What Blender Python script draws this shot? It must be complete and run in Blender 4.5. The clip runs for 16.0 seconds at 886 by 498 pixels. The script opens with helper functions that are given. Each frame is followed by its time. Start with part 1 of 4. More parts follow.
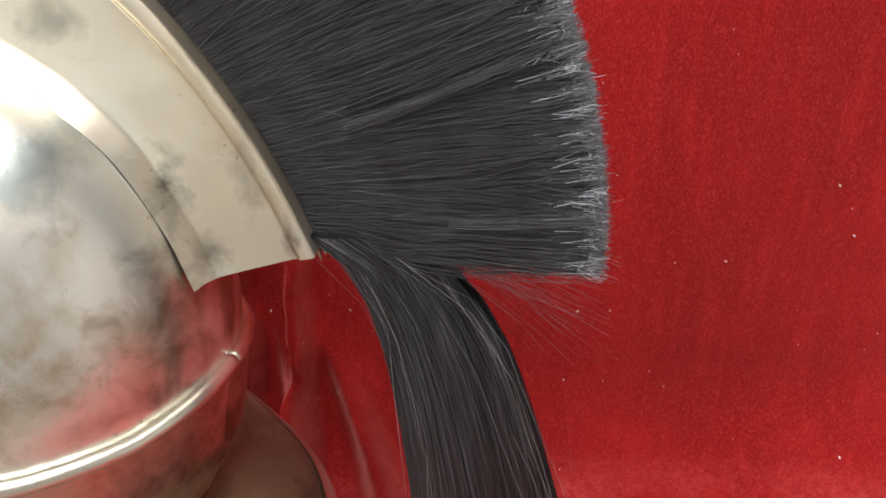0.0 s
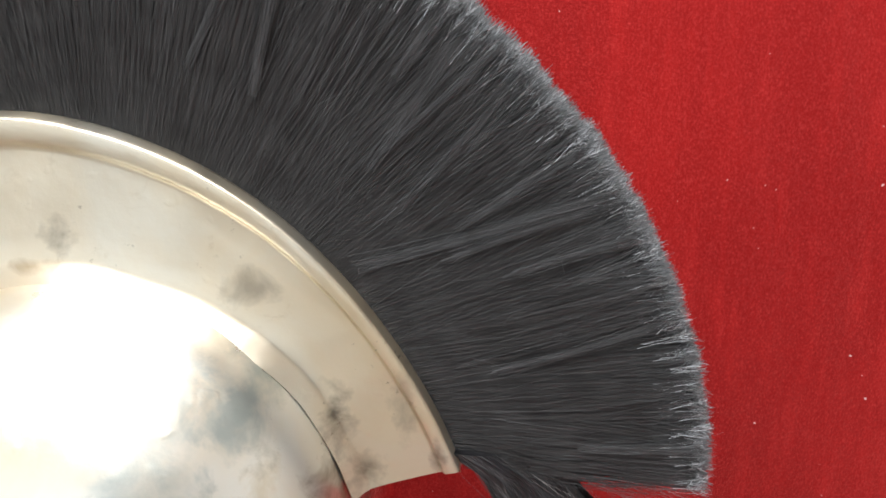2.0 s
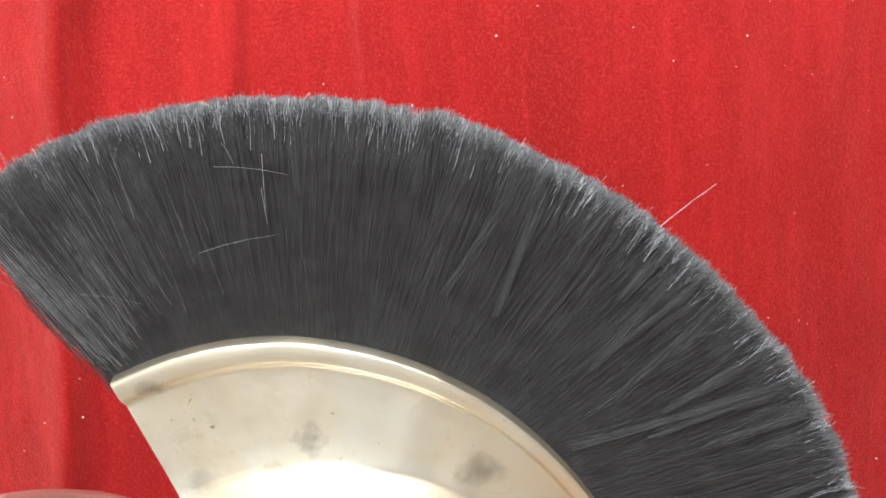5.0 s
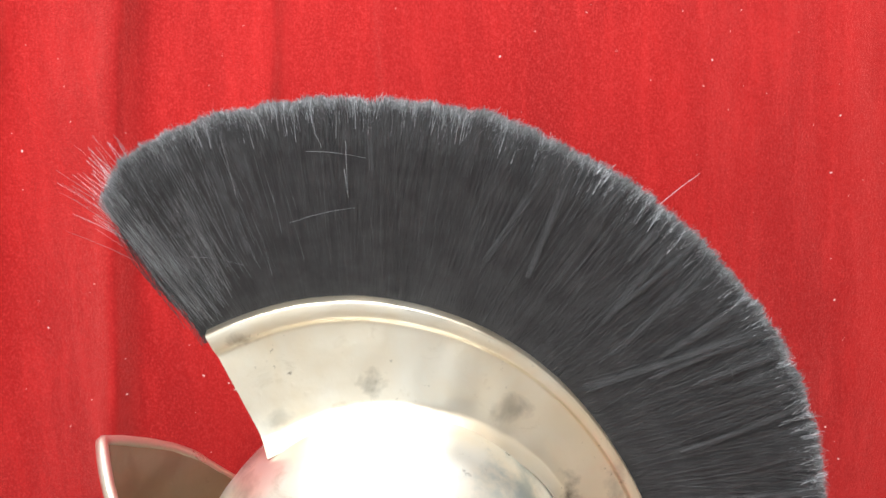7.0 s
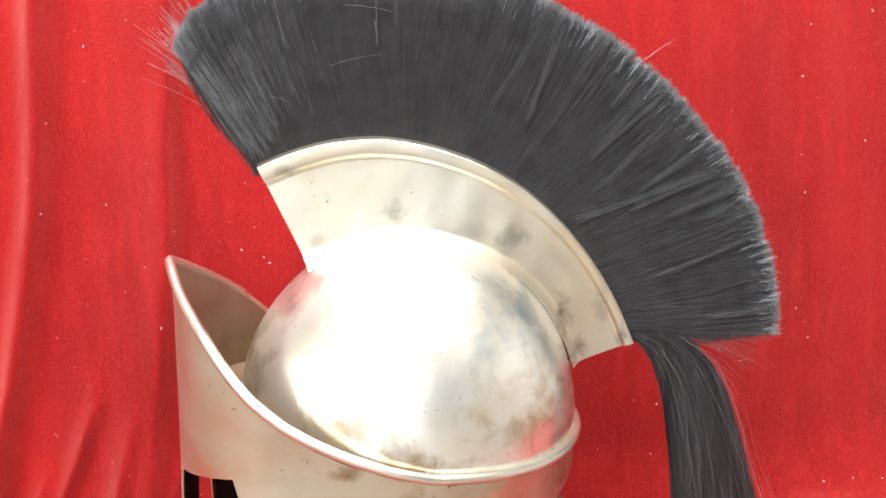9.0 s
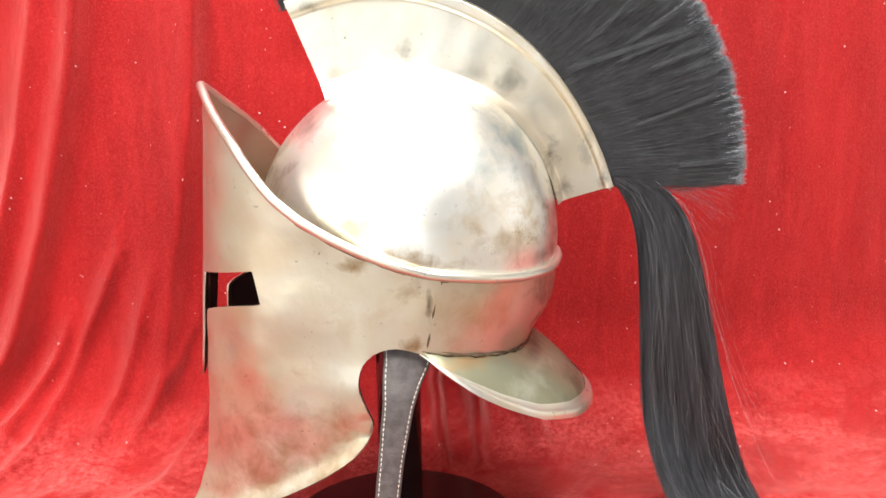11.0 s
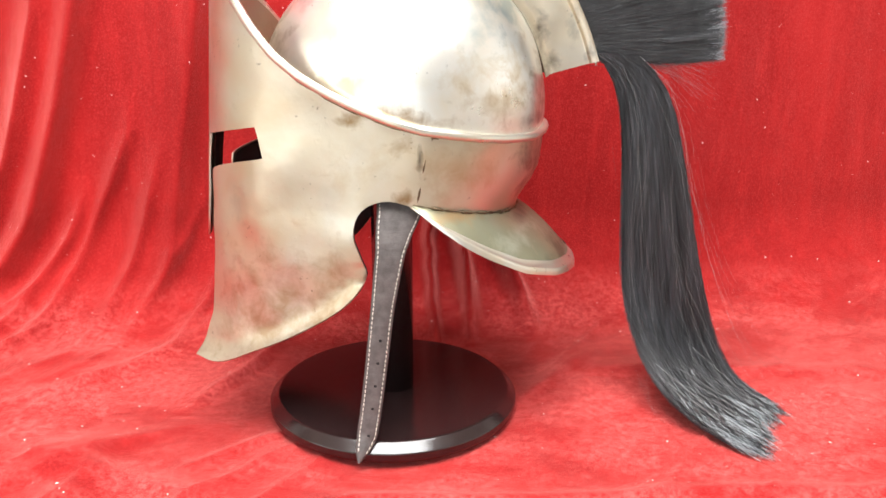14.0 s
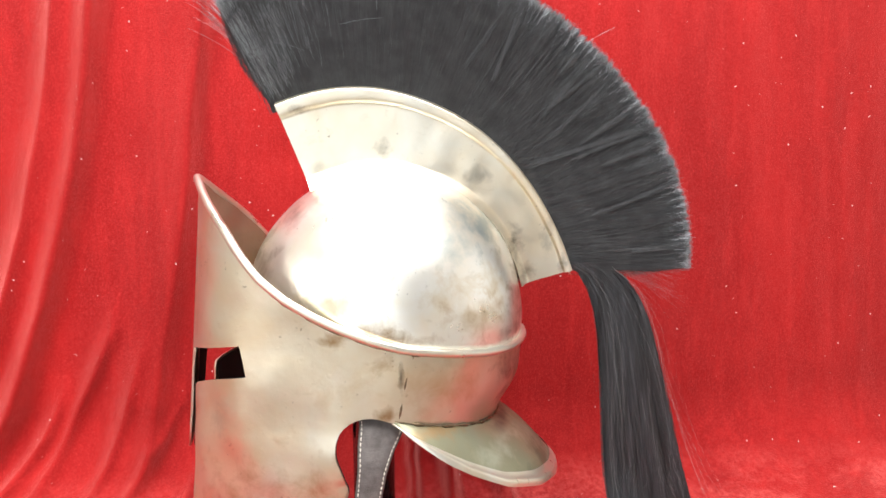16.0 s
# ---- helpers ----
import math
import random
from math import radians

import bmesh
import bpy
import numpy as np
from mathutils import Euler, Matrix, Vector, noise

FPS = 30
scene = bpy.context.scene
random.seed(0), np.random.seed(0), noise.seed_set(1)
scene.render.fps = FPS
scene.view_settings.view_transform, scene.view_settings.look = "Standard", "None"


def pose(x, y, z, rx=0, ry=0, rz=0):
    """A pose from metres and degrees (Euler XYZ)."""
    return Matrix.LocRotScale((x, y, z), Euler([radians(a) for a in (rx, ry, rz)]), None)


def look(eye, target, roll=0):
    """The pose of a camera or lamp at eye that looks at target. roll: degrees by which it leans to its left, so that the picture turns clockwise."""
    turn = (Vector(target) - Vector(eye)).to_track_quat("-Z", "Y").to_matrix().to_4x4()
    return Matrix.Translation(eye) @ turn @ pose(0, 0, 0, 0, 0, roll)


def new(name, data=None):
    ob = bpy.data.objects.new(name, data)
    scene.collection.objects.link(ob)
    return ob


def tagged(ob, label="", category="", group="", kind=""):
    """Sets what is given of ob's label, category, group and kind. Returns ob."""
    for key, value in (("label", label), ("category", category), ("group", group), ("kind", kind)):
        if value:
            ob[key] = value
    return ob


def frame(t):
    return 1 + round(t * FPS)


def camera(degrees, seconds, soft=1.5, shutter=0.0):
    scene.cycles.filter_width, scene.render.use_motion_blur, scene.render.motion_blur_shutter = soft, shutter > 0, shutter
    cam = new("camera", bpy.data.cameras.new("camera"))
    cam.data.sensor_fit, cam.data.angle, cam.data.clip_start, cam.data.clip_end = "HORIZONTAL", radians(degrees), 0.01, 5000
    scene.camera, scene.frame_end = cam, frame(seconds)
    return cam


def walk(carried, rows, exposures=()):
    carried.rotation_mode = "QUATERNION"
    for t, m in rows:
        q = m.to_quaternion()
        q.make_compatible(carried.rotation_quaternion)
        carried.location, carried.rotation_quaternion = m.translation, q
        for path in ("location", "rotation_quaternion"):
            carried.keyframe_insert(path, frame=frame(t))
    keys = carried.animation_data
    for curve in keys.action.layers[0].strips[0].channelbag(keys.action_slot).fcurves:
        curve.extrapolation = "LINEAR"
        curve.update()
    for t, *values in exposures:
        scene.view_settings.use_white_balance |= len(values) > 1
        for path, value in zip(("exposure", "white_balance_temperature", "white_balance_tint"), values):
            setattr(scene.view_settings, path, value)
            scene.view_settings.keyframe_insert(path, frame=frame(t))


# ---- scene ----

# ======== camera and walk ========
cam = camera(57.7, 16.0, soft=1.6)
METRES = 0.85
FIRST = pose(0.2805, -0.2409, 0.4398, -24.527, 2.457, 8.991)
ROWS = [
    (0.0, 0.0, 0.0, 0.0, 0.0, 0.0, -0.0),
    (0.5, -0.0138, -0.019, 0.0192, -1.1, 2.35, 1.16),
    (1.0, -0.0316, -0.0406, 0.0357, -1.39, 4.12, 1.17),
    (1.5, -0.0589, -0.0591, 0.0488, -2.0, 5.56, 1.23),
    (2.0, -0.0808, -0.0819, 0.0606, -2.25, 7.16, 1.19),
    (2.5, -0.1081, -0.1112, 0.0719, -3.18, 8.88, 2.04),
    (3.0, -0.1326, -0.127, 0.0812, -4.23, 9.46, 2.33),
    (3.5, -0.1567, -0.149, 0.0922, -5.35, 10.58, 2.87),
    (4.0, -0.1921, -0.157, 0.1022, -6.21, 11.35, 3.82),
    (4.5, -0.2279, -0.1614, 0.1127, -7.58, 12.26, 4.91),
    (5.0, -0.2572, -0.161, 0.1178, -8.61, 12.97, 5.94),
    (7.5, -0.3504, -0.2642, 0.0376, -12.39, 14.95, 6.81),
    (8.0, -0.3577, -0.2842, -0.0015, -12.02, 15.1, 6.83),
    (8.5, -0.3689, -0.2967, -0.0416, -12.0, 14.57, 6.9),
    (9.0, -0.3774, -0.3064, -0.0729, -11.8, 13.79, 6.57),
    (9.5, -0.3807, -0.3139, -0.1111, -11.75, 12.91, 6.11),
    (12.0, -0.4132, -0.3781, -0.2777, -12.76, 10.72, 2.59),
    (12.5, -0.4071, -0.3855, -0.312, -12.59, 9.92, 2.42),
    (13.0, -0.4037, -0.3865, -0.3219, -12.46, 8.26, 2.38),
    (13.5, -0.4011, -0.3885, -0.3154, -12.28, 7.36, 2.41),
    (14.0, -0.3995, -0.3893, -0.2992, -12.31, 7.59, 2.63),
    (14.5, -0.3966, -0.3931, -0.2838, -12.34, 8.44, 2.76),
    (15.0, -0.3977, -0.4001, -0.2712, -12.59, 11.88, 3.1),
    (15.5, -0.3997, -0.4098, -0.2543, -12.96, 14.99, 3.46),
    (16.0, -0.4028, -0.4218, -0.2362, -13.42, 17.68, 3.84),
]
EXPOSURES = [(0.0, -0.56), (1.5, -0.42), (3.5, -0.33), (5.0, -0.12), (7.5, -0.03), (9.0, 0.08), (12.0, 0.24), (14.5, 0.24), (16.0, 0.12)]
walk(cam, [(t, FIRST @ pose(METRES * x, METRES * y, METRES * z, 90 + pitch, roll, yaw)) for t, x, y, z, yaw, pitch, roll in ROWS], EXPOSURES)

# ======== world and lights ========
world = bpy.data.worlds.new("world")
world.use_nodes = True
world.node_tree.nodes["Background"].inputs[0].default_value = (0.55, 0.62, 0.75, 1)
world.node_tree.nodes["Background"].inputs[1].default_value = 0.25
scene.world = world


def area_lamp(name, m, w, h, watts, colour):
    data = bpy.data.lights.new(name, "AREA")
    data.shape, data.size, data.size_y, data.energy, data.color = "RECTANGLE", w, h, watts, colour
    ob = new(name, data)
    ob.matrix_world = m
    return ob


# unseen lamps: an assumed window behind the camera, a ceiling panel, added fills either side
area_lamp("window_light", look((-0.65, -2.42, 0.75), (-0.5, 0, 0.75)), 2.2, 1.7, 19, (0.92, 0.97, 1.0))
area_lamp("east_fill_light", look((2.32, -0.7, 0.95), (0, -0.5, 0.75)), 1.7, 1.4, 2.5, (0.90, 0.96, 1.0))
area_lamp("west_fill_light", look((-2.32, -1.05, 0.80), (0, -0.4, 0.6)), 2.4, 1.6, 23, (0.93, 0.97, 1.0))
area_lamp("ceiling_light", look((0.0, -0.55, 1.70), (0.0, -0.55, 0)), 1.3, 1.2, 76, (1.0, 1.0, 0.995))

# ======== materials ========


def material(name, colour=(0.5, 0.5, 0.5), rough=0.5, metal=0.0):
    m = bpy.data.materials.new(name)
    m.use_nodes = True
    b = m.node_tree.nodes["Principled BSDF"]
    b.inputs["Base Color"].default_value = (*colour, 1)
    b.inputs["Roughness"].default_value = rough
    b.inputs["Metallic"].default_value = metal
    return m, m.node_tree, b


def node(tree, kind, **values):
    n = tree.nodes.new(kind)
    for key, value in values.items():
        n.inputs[key.replace("_", " ")].default_value = value
    return n


def noise_node(tree, coord, scale, detail=4.0, rough=0.6, stretch=(1, 1, 1), distortion=0.0):
    mp = tree.nodes.new("ShaderNodeMapping")
    mp.inputs["Scale"].default_value = stretch
    n = node(tree, "ShaderNodeTexNoise", Scale=scale, Detail=detail, Roughness=rough, Distortion=distortion)
    tree.links.new(coord, mp.inputs[0])
    tree.links.new(mp.outputs[0], n.inputs["Vector"])
    return n.outputs["Fac"]


def ramp(tree, fac, stops):
    r = tree.nodes.new("ShaderNodeValToRGB")
    e = r.color_ramp.elements
    while len(e) < len(stops):
        e.new(0.5)
    for i, (p, c) in enumerate(stops):
        e[i].position = p
        e[i].color = (*c, 1) if len(c) == 3 else c
    tree.links.new(fac, r.inputs[0])
    return r.outputs[0]


def mix(tree, fac, a, b):
    n = tree.nodes.new("ShaderNodeMix")
    n.data_type = "RGBA"
    for sock, v in ((n.inputs[0], fac), (n.inputs[6], a), (n.inputs[7], b)):
        if hasattr(v, "default_value"):
            tree.links.new(v, sock)
        else:
            sock.default_value = v if isinstance(v, float) else (*v, 1)
    return n.outputs[2]


def bump(tree, b, height, strength, distance, prior=None):
    n = node(tree, "ShaderNodeBump", Strength=strength, Distance=distance)
    tree.links.new(height, n.inputs["Height"])
    if prior:
        tree.links.new(prior, n.inputs["Normal"])
    tree.links.new(n.outputs[0], b.inputs["Normal"])
    return n.outputs[0]


def g(v):
    return (v, v, v)


def brass(name, tone, dark, rough=(0.28, 0.45), spots=(), metal=0.94):
    """Hammered, aged steel-brass plate: clouded polish, brown patina, black pits; spots of stain or painted reflection:
    (x, z, half width, half height, colour).
    """
    m, t, b = material(name, tone, 0.3, metal)
    co = t.nodes.new("ShaderNodeTexCoord").outputs["Object"]
    cloud = noise_node(t, co, 14, 5, 0.55, distortion=0.5)
    base = mix(t, ramp(t, cloud, [(0.36, g(0)), (0.70, g(1))]), tone, tuple(c * k for c, k in zip(tone, (0.98, 0.88, 0.74))))
    pat = noise_node(t, co, 30, 7, 0.68, distortion=0.8)
    base = mix(t, ramp(t, pat, [(0.60, g(0)), (0.76, g(0.5))]), base, (0.42, 0.34, 0.23))
    pits = noise_node(t, co, 210, 3, 0.6)
    big = noise_node(t, co, 26, 3, 0.5)
    mul = t.nodes.new("ShaderNodeMath")
    mul.operation = "MULTIPLY"
    t.links.new(ramp(t, pits, [(0.64, g(0)), (0.72, g(0.7))]), mul.inputs[0])
    t.links.new(ramp(t, big, [(0.56, g(0)), (0.66, g(1))]), mul.inputs[1])
    base = mix(t, mul.outputs[0], base, dark)
    edge = noise_node(t, co, 48, 4, 0.6, distortion=0.3)
    for x, z, rx, rz, colour, amount in spots:
        mp = t.nodes.new("ShaderNodeMapping")
        mp.inputs["Scale"].default_value = (1 / rx, 0, 1 / rz)
        mp.inputs["Location"].default_value = (-x / rx, 0, -z / rz)
        t.links.new(co, mp.inputs[0])
        ln = t.nodes.new("ShaderNodeVectorMath")
        ln.operation = "LENGTH"
        t.links.new(mp.outputs[0], ln.inputs[0])
        near = t.nodes.new("ShaderNodeMath")
        near.operation = "MULTIPLY_ADD"
        near.inputs[1].default_value, near.inputs[2].default_value = -0.30, 0.30
        t.links.new(ln.outputs["Value"], near.inputs[0])
        add = t.nodes.new("ShaderNodeMath")
        t.links.new(near.outputs[0], add.inputs[0])
        t.links.new(edge, add.inputs[1])
        base = mix(t, ramp(t, add.outputs[0], [(0.54, g(0)), (0.84, g(amount))]), base, colour)
    t.links.new(base, b.inputs["Base Color"])
    r = ramp(t, noise_node(t, co, 40, 6, 0.65), [(0.3, g(rough[0])), (0.7, g(rough[1]))])
    t.links.new(r, b.inputs["Roughness"])
    n0 = bump(t, b, noise_node(t, co, 24, 3, 0.5), 0.30, 0.004)
    n1 = bump(t, b, ramp(t, noise_node(t, co, 135, 1, 0.4), [(0.68, g(0)), (0.78, g(1))]), 0.08, 0.0010, n0)
    bump(t, b, noise_node(t, co, 420, 3, 0.6), 0.10, 0.0006, n1)
    return m


GREY, RUST, SOOT = (0.30, 0.27, 0.22), (0.30, 0.19, 0.09), (0.06, 0.05, 0.04)
# Stains, plus the dark reflection along the back edge painted at x 0.132.
STAINS_REFLECTIONS_DOME = [(-0.036, 0.3010, 0.034, 0.022, (0.46, 0.37, 0.20), 0.65), (-0.014, 0.2830, 0.034, 0.008, RUST, 0.6), (0.017, 0.2740, 0.040, 0.008, RUST, 0.7), (0.066, 0.3050, 0.034, 0.020, (0.66, 0.56, 0.40), 0.8), (0.104, 0.3150, 0.014, 0.030, (0.62, 0.52, 0.36), 0.8), (0.132, 0.2950, 0.018, 0.050, (0.30, 0.25, 0.17), 0.85), (0.086, 0.2900, 0.040, 0.018, (0.50, 0.40, 0.27), 0.8), (0.076, 0.3540, 0.026, 0.030, (0.46, 0.55, 0.55), 0.68), (-0.0640, 0.3720, 0.012, 0.016, GREY, 0.6), (0.095, 0.3620, 0.020, 0.030, (0.42, 0.49, 0.49), 0.75), (0.120, 0.2680, 0.022, 0.008, GREY, 0.6), (-0.100, 0.3330, 0.022, 0.050, (0.42, 0.36, 0.25), 0.85)]
STAINS_CREST = [(-0.0590, 0.4590, 0.016, 0.006, (0.22, 0.19, 0.15), 0.9), (-0.0450, 0.4100, 0.010, 0.012, GREY, 0.5), (0.0150, 0.4270, 0.010, 0.010, GREY, 0.8), (-0.0020, 0.4130, 0.016, 0.004, (0.36, 0.28, 0.18), 0.8), (0.0980, 0.4010, 0.013, 0.009, GREY, 0.7), (0.1300, 0.3400, 0.009, 0.022, SOOT, 0.75), (0.1420, 0.3130, 0.010, 0.012, (0.12, 0.1, 0.08), 0.8), (0.1610, 0.3450, 0.008, 0.020, GREY, 0.7), (0.1760, 0.3230, 0.005, 0.012, SOOT, 0.7)]
# Stains, plus painted reflections: dark at the back, red cloth on cheek and neck.
STAINS_REFLECTIONS_PLATE = [(-0.0230, 0.2790, 0.018, 0.006, RUST, 0.9), (0.0110, 0.2130, 0.012, 0.008, RUST, 0.9), (0.0230, 0.2450, 0.003, 0.016, SOOT, 0.8), (-0.0700, 0.1050, 0.120, 0.075, (0.44, 0.33, 0.21), 1.0), (0.128, 0.2200, 0.026, 0.050, (0.20, 0.15, 0.10), 0.9), (0.055, 0.2350, 0.036, 0.030, (0.50, 0.36, 0.22), 0.75), (-0.031, 0.2740, 0.016, 0.007, RUST, 0.9), (0.012, 0.2560, 0.012, 0.012, RUST, 0.7), (-0.020, 0.2350, 0.030, 0.020, (0.52, 0.40, 0.26), 0.6), (-0.130, 0.2000, 0.010, 0.020, GREY, 0.4)]
# Rust and soot along the weld, pale patches, a dark one towards the rear.
MARKS_GUARD = [(0.062, 0.196, 0.060, 0.006, RUST, 0.8), (0.150, 0.150, 0.020, 0.020, (0.10, 0.09, 0.06), 0.8), (0.100, 0.170, 0.030, 0.012, (0.40, 0.40, 0.31), 0.7), (0.120, 0.186, 0.016, 0.006, SOOT, 0.8), (0.165, 0.140, 0.010, 0.008, (0.5, 0.48, 0.4), 0.7)]
BRASS = brass("aged_brass", (0.63, 0.59, 0.50), (0.09, 0.07, 0.05), (0.33, 0.47), spots=STAINS_REFLECTIONS_PLATE)
BRASS_CREST = brass("stained_crest_brass", (0.70, 0.66, 0.565), (0.12, 0.10, 0.07), (0.30, 0.46), spots=STAINS_CREST)
BRASS_DOME = brass("polished_dome", (0.87, 0.875, 0.84), (0.14, 0.11, 0.08), (0.26, 0.38), spots=STAINS_REFLECTIONS_DOME, metal=0.86)
BRASS_EDGE = brass("burnished_edge", (0.74, 0.73, 0.67), (0.2, 0.15, 0.1), (0.26, 0.40), metal=0.92)
BRASS_WELD = brass("blackened_weld", (0.20, 0.15, 0.10), (0.05, 0.04, 0.03), (0.4, 0.6), spots=[(0.03 * k, 0.235 - 0.012 * k, 0.012, 0.02, SOOT, 0.9) for k in range(0, 4)])

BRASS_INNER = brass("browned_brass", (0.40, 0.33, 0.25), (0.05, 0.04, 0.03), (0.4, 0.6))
BRASS_GUARD = brass("dull_guard_brass", (0.24, 0.245, 0.175), (0.08, 0.06, 0.04), (0.30, 0.44), spots=MARKS_GUARD, metal=0.62)
LINING, _t, _b = material("dark_lining", (0.012, 0.010, 0.010), 0.8)
_co = _t.nodes.new("ShaderNodeTexCoord").outputs["Object"]
bump(_t, _b, noise_node(_t, _co, 300, 4), 0.4, 0.001)


def velvet():
    """Crushed pile: broad swathes brushed one way or the other, fine upright streaks; on the table its sheen is put
    into the colour.
    """
    m, t, b = material("red_velvet", (0.4, 0.01, 0.01), 0.7)
    co = t.nodes.new("ShaderNodeTexCoord").outputs["Object"]
    nap = noise_node(t, co, 7, 5, 0.55, (1, 1, 0.30), 0.4)
    streak = noise_node(t, co, 75, 4, 0.6, (1, 1, 0.14), 0.2)
    crush = noise_node(t, co, 34, 6, 0.62, (1, 1, 0.5), 0.4)
    fine = noise_node(t, co, 560, 3, 0.75)
    base = mix(t, ramp(t, nap, [(0.36, g(0)), (0.66, g(1))]), (0.245, 0.0042, 0.0050), (0.335, 0.0085, 0.0085))
    base = mix(t, ramp(t, streak, [(0.48, g(0)), (0.70, g(0.35))]), base, (0.46, 0.016, 0.015))
    grain = noise_node(t, co, 620, 4, 0.8, (1, 1, 0.7))
    base = mix(t, ramp(t, grain, [(0.49, g(0)), (0.68, g(0.42))]), base, (0.60, 0.058, 0.054))
    base = mix(t, ramp(t, grain, [(0.34, g(0.3)), (0.46, g(0))]), base, (0.20, 0.004, 0.005))
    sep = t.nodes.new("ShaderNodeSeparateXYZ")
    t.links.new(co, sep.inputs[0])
    sheen_mask = ramp(t, sep.outputs["Z"], [(0.012, g(1)), (0.055, g(0.0))])
    # sheen of pile laid over on the table, painted as swathes with soft ragged borders
    sheen_zone = ramp(t, noise_node(t, co, 10, 9, 0.70, (0.75, 1.25, 1), 0.5), [(0.41, g(0.05)), (0.58, g(1))])
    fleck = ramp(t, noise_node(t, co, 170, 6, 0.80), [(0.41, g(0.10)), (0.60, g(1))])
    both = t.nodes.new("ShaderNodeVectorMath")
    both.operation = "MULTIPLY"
    t.links.new(sheen_zone, both.inputs[0])
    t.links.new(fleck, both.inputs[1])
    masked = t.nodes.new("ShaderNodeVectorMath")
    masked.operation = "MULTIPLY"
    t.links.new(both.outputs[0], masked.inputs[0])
    t.links.new(sheen_mask, masked.inputs[1])
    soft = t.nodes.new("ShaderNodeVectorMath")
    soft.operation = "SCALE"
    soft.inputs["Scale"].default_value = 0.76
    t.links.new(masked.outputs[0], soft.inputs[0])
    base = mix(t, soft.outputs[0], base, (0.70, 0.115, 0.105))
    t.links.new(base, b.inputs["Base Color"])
    b.inputs["Sheen Roughness"].default_value = 0.42
    b.inputs["Sheen Tint"].default_value = (1.0, 0.34, 0.31, 1)
    b.inputs["Specular IOR Level"].default_value = 0.12
    t.links.new(ramp(t, crush, [(0.36, g(0.75)), (0.64, g(1.0))]), b.inputs["Sheen Weight"])
    n0 = bump(t, b, crush, 0.25, 0.004)
    n1 = bump(t, b, masked.outputs[0], 0.12, 0.003, n0)
    n2 = bump(t, b, streak, 0.15, 0.002, n1)
    bump(t, b, fine, 0.7, 0.0014, n2)
    return m


VELVET = velvet()
LINT, _, _b = material("pale_lint", (0.75, 0.55, 0.5), 0.9)


def hair_material(name, colour, tipcolour, rough, share=0.985, tufts=(70, 0.85, 1.15, (1, 1, 1)), gloss=0.4, spread=(0.85, 1.25)):
    """Hair: each strand a little different, some paler; tufts lighter and darker."""
    m, t, b = material(name, colour, rough)
    co = t.nodes.new("ShaderNodeTexCoord").outputs["Object"]
    isl = t.nodes.new("ShaderNodeNewGeometry").outputs["Random Per Island"]
    each = ramp(t, isl, [(0.0, tuple(c * spread[0] for c in colour)), (share, tuple(c * spread[1] for c in colour)), (1.0, tipcolour)])
    tuft = ramp(t, noise_node(t, co, tufts[0], 4, 0.6, tufts[3]), [(0.36, g(tufts[1])), (0.66, g(tufts[2]))])
    mul = t.nodes.new("ShaderNodeVectorMath")
    mul.operation = "MULTIPLY"
    t.links.new(each, mul.inputs[0])
    t.links.new(tuft, mul.inputs[1])
    t.links.new(mul.outputs[0], b.inputs["Base Color"])
    b.inputs["Specular IOR Level"].default_value = gloss
    return m


HAIR = hair_material("black_bristle", (0.050, 0.050, 0.052), (0.08, 0.085, 0.09), 0.75, gloss=0.2, spread=(0.9, 1.12))
# Paler towards the ends: light caught by thin tips, put into the colour.
HAIRMID = hair_material("bristle_near_the_end", (0.070, 0.072, 0.076), (0.14, 0.14, 0.145), 0.75, gloss=0.2, spread=(0.85, 1.2))
HAIREND_LIT = hair_material("bristle_end_lit", (0.15, 0.16, 0.17), (0.30, 0.31, 0.32), 0.6)
GREYHAIR = hair_material("grey_stray_hair", (0.065, 0.065, 0.07), (0.2, 0.2, 0.2), 0.5)
TIPHAIR_LIT = hair_material("frayed_bristle_lit", (0.31, 0.33, 0.355), (0.50, 0.53, 0.56), 0.5)
PALEHAIR = hair_material("pale_stray_hair", (0.26, 0.26, 0.26), (0.6, 0.58, 0.55), 0.4)
TAILTIP = hair_material("split_hair_end", (0.42, 0.46, 0.48), (0.7, 0.74, 0.76), 0.45)
TAILHAIR = hair_material("black_horsehair", (0.020, 0.020, 0.023), (0.10, 0.10, 0.11), 0.38, 0.95, (150, 0.45, 1.6, (1, 0.6, 0.06)), gloss=0.6)
# Inner fill darker than the hair: shade between strands put into its colour.
CORE, _, _ = material("hair_shade_core", (0.018, 0.018, 0.019), 0.9)


def lacquer():
    m, t, b = material("black_lacquer", (0.016, 0.008, 0.008), 0.2)
    co = t.nodes.new("ShaderNodeTexCoord").outputs["Object"]
    t.links.new(ramp(t, noise_node(t, co, 60, 5), [(0.3, g(0.14)), (0.75, g(0.24))]), b.inputs["Roughness"])
    b.inputs["IOR"].default_value = 1.65
    bump(t, b, noise_node(t, co, 12, 2), 0.03, 0.002)
    return m


LACQUER = lacquer()


def leather():
    m, t, b = material("dark_leather", (0.075, 0.064, 0.06), 0.5)
    co = t.nodes.new("ShaderNodeTexCoord").outputs["Object"]
    base = mix(t, ramp(t, noise_node(t, co, 120, 5), [(0.35, g(0)), (0.7, g(1))]), (0.062, 0.051, 0.048), (0.115, 0.099, 0.094))
    t.links.new(base, b.inputs["Base Color"])
    n1 = bump(t, b, noise_node(t, co, 900, 4, 0.7), 0.6, 0.0006)
    bump(t, b, noise_node(t, co, 160, 3, 0.6, (0.4, 1, 2.5)), 0.4, 0.001, n1)
    return m


LEATHER = leather()
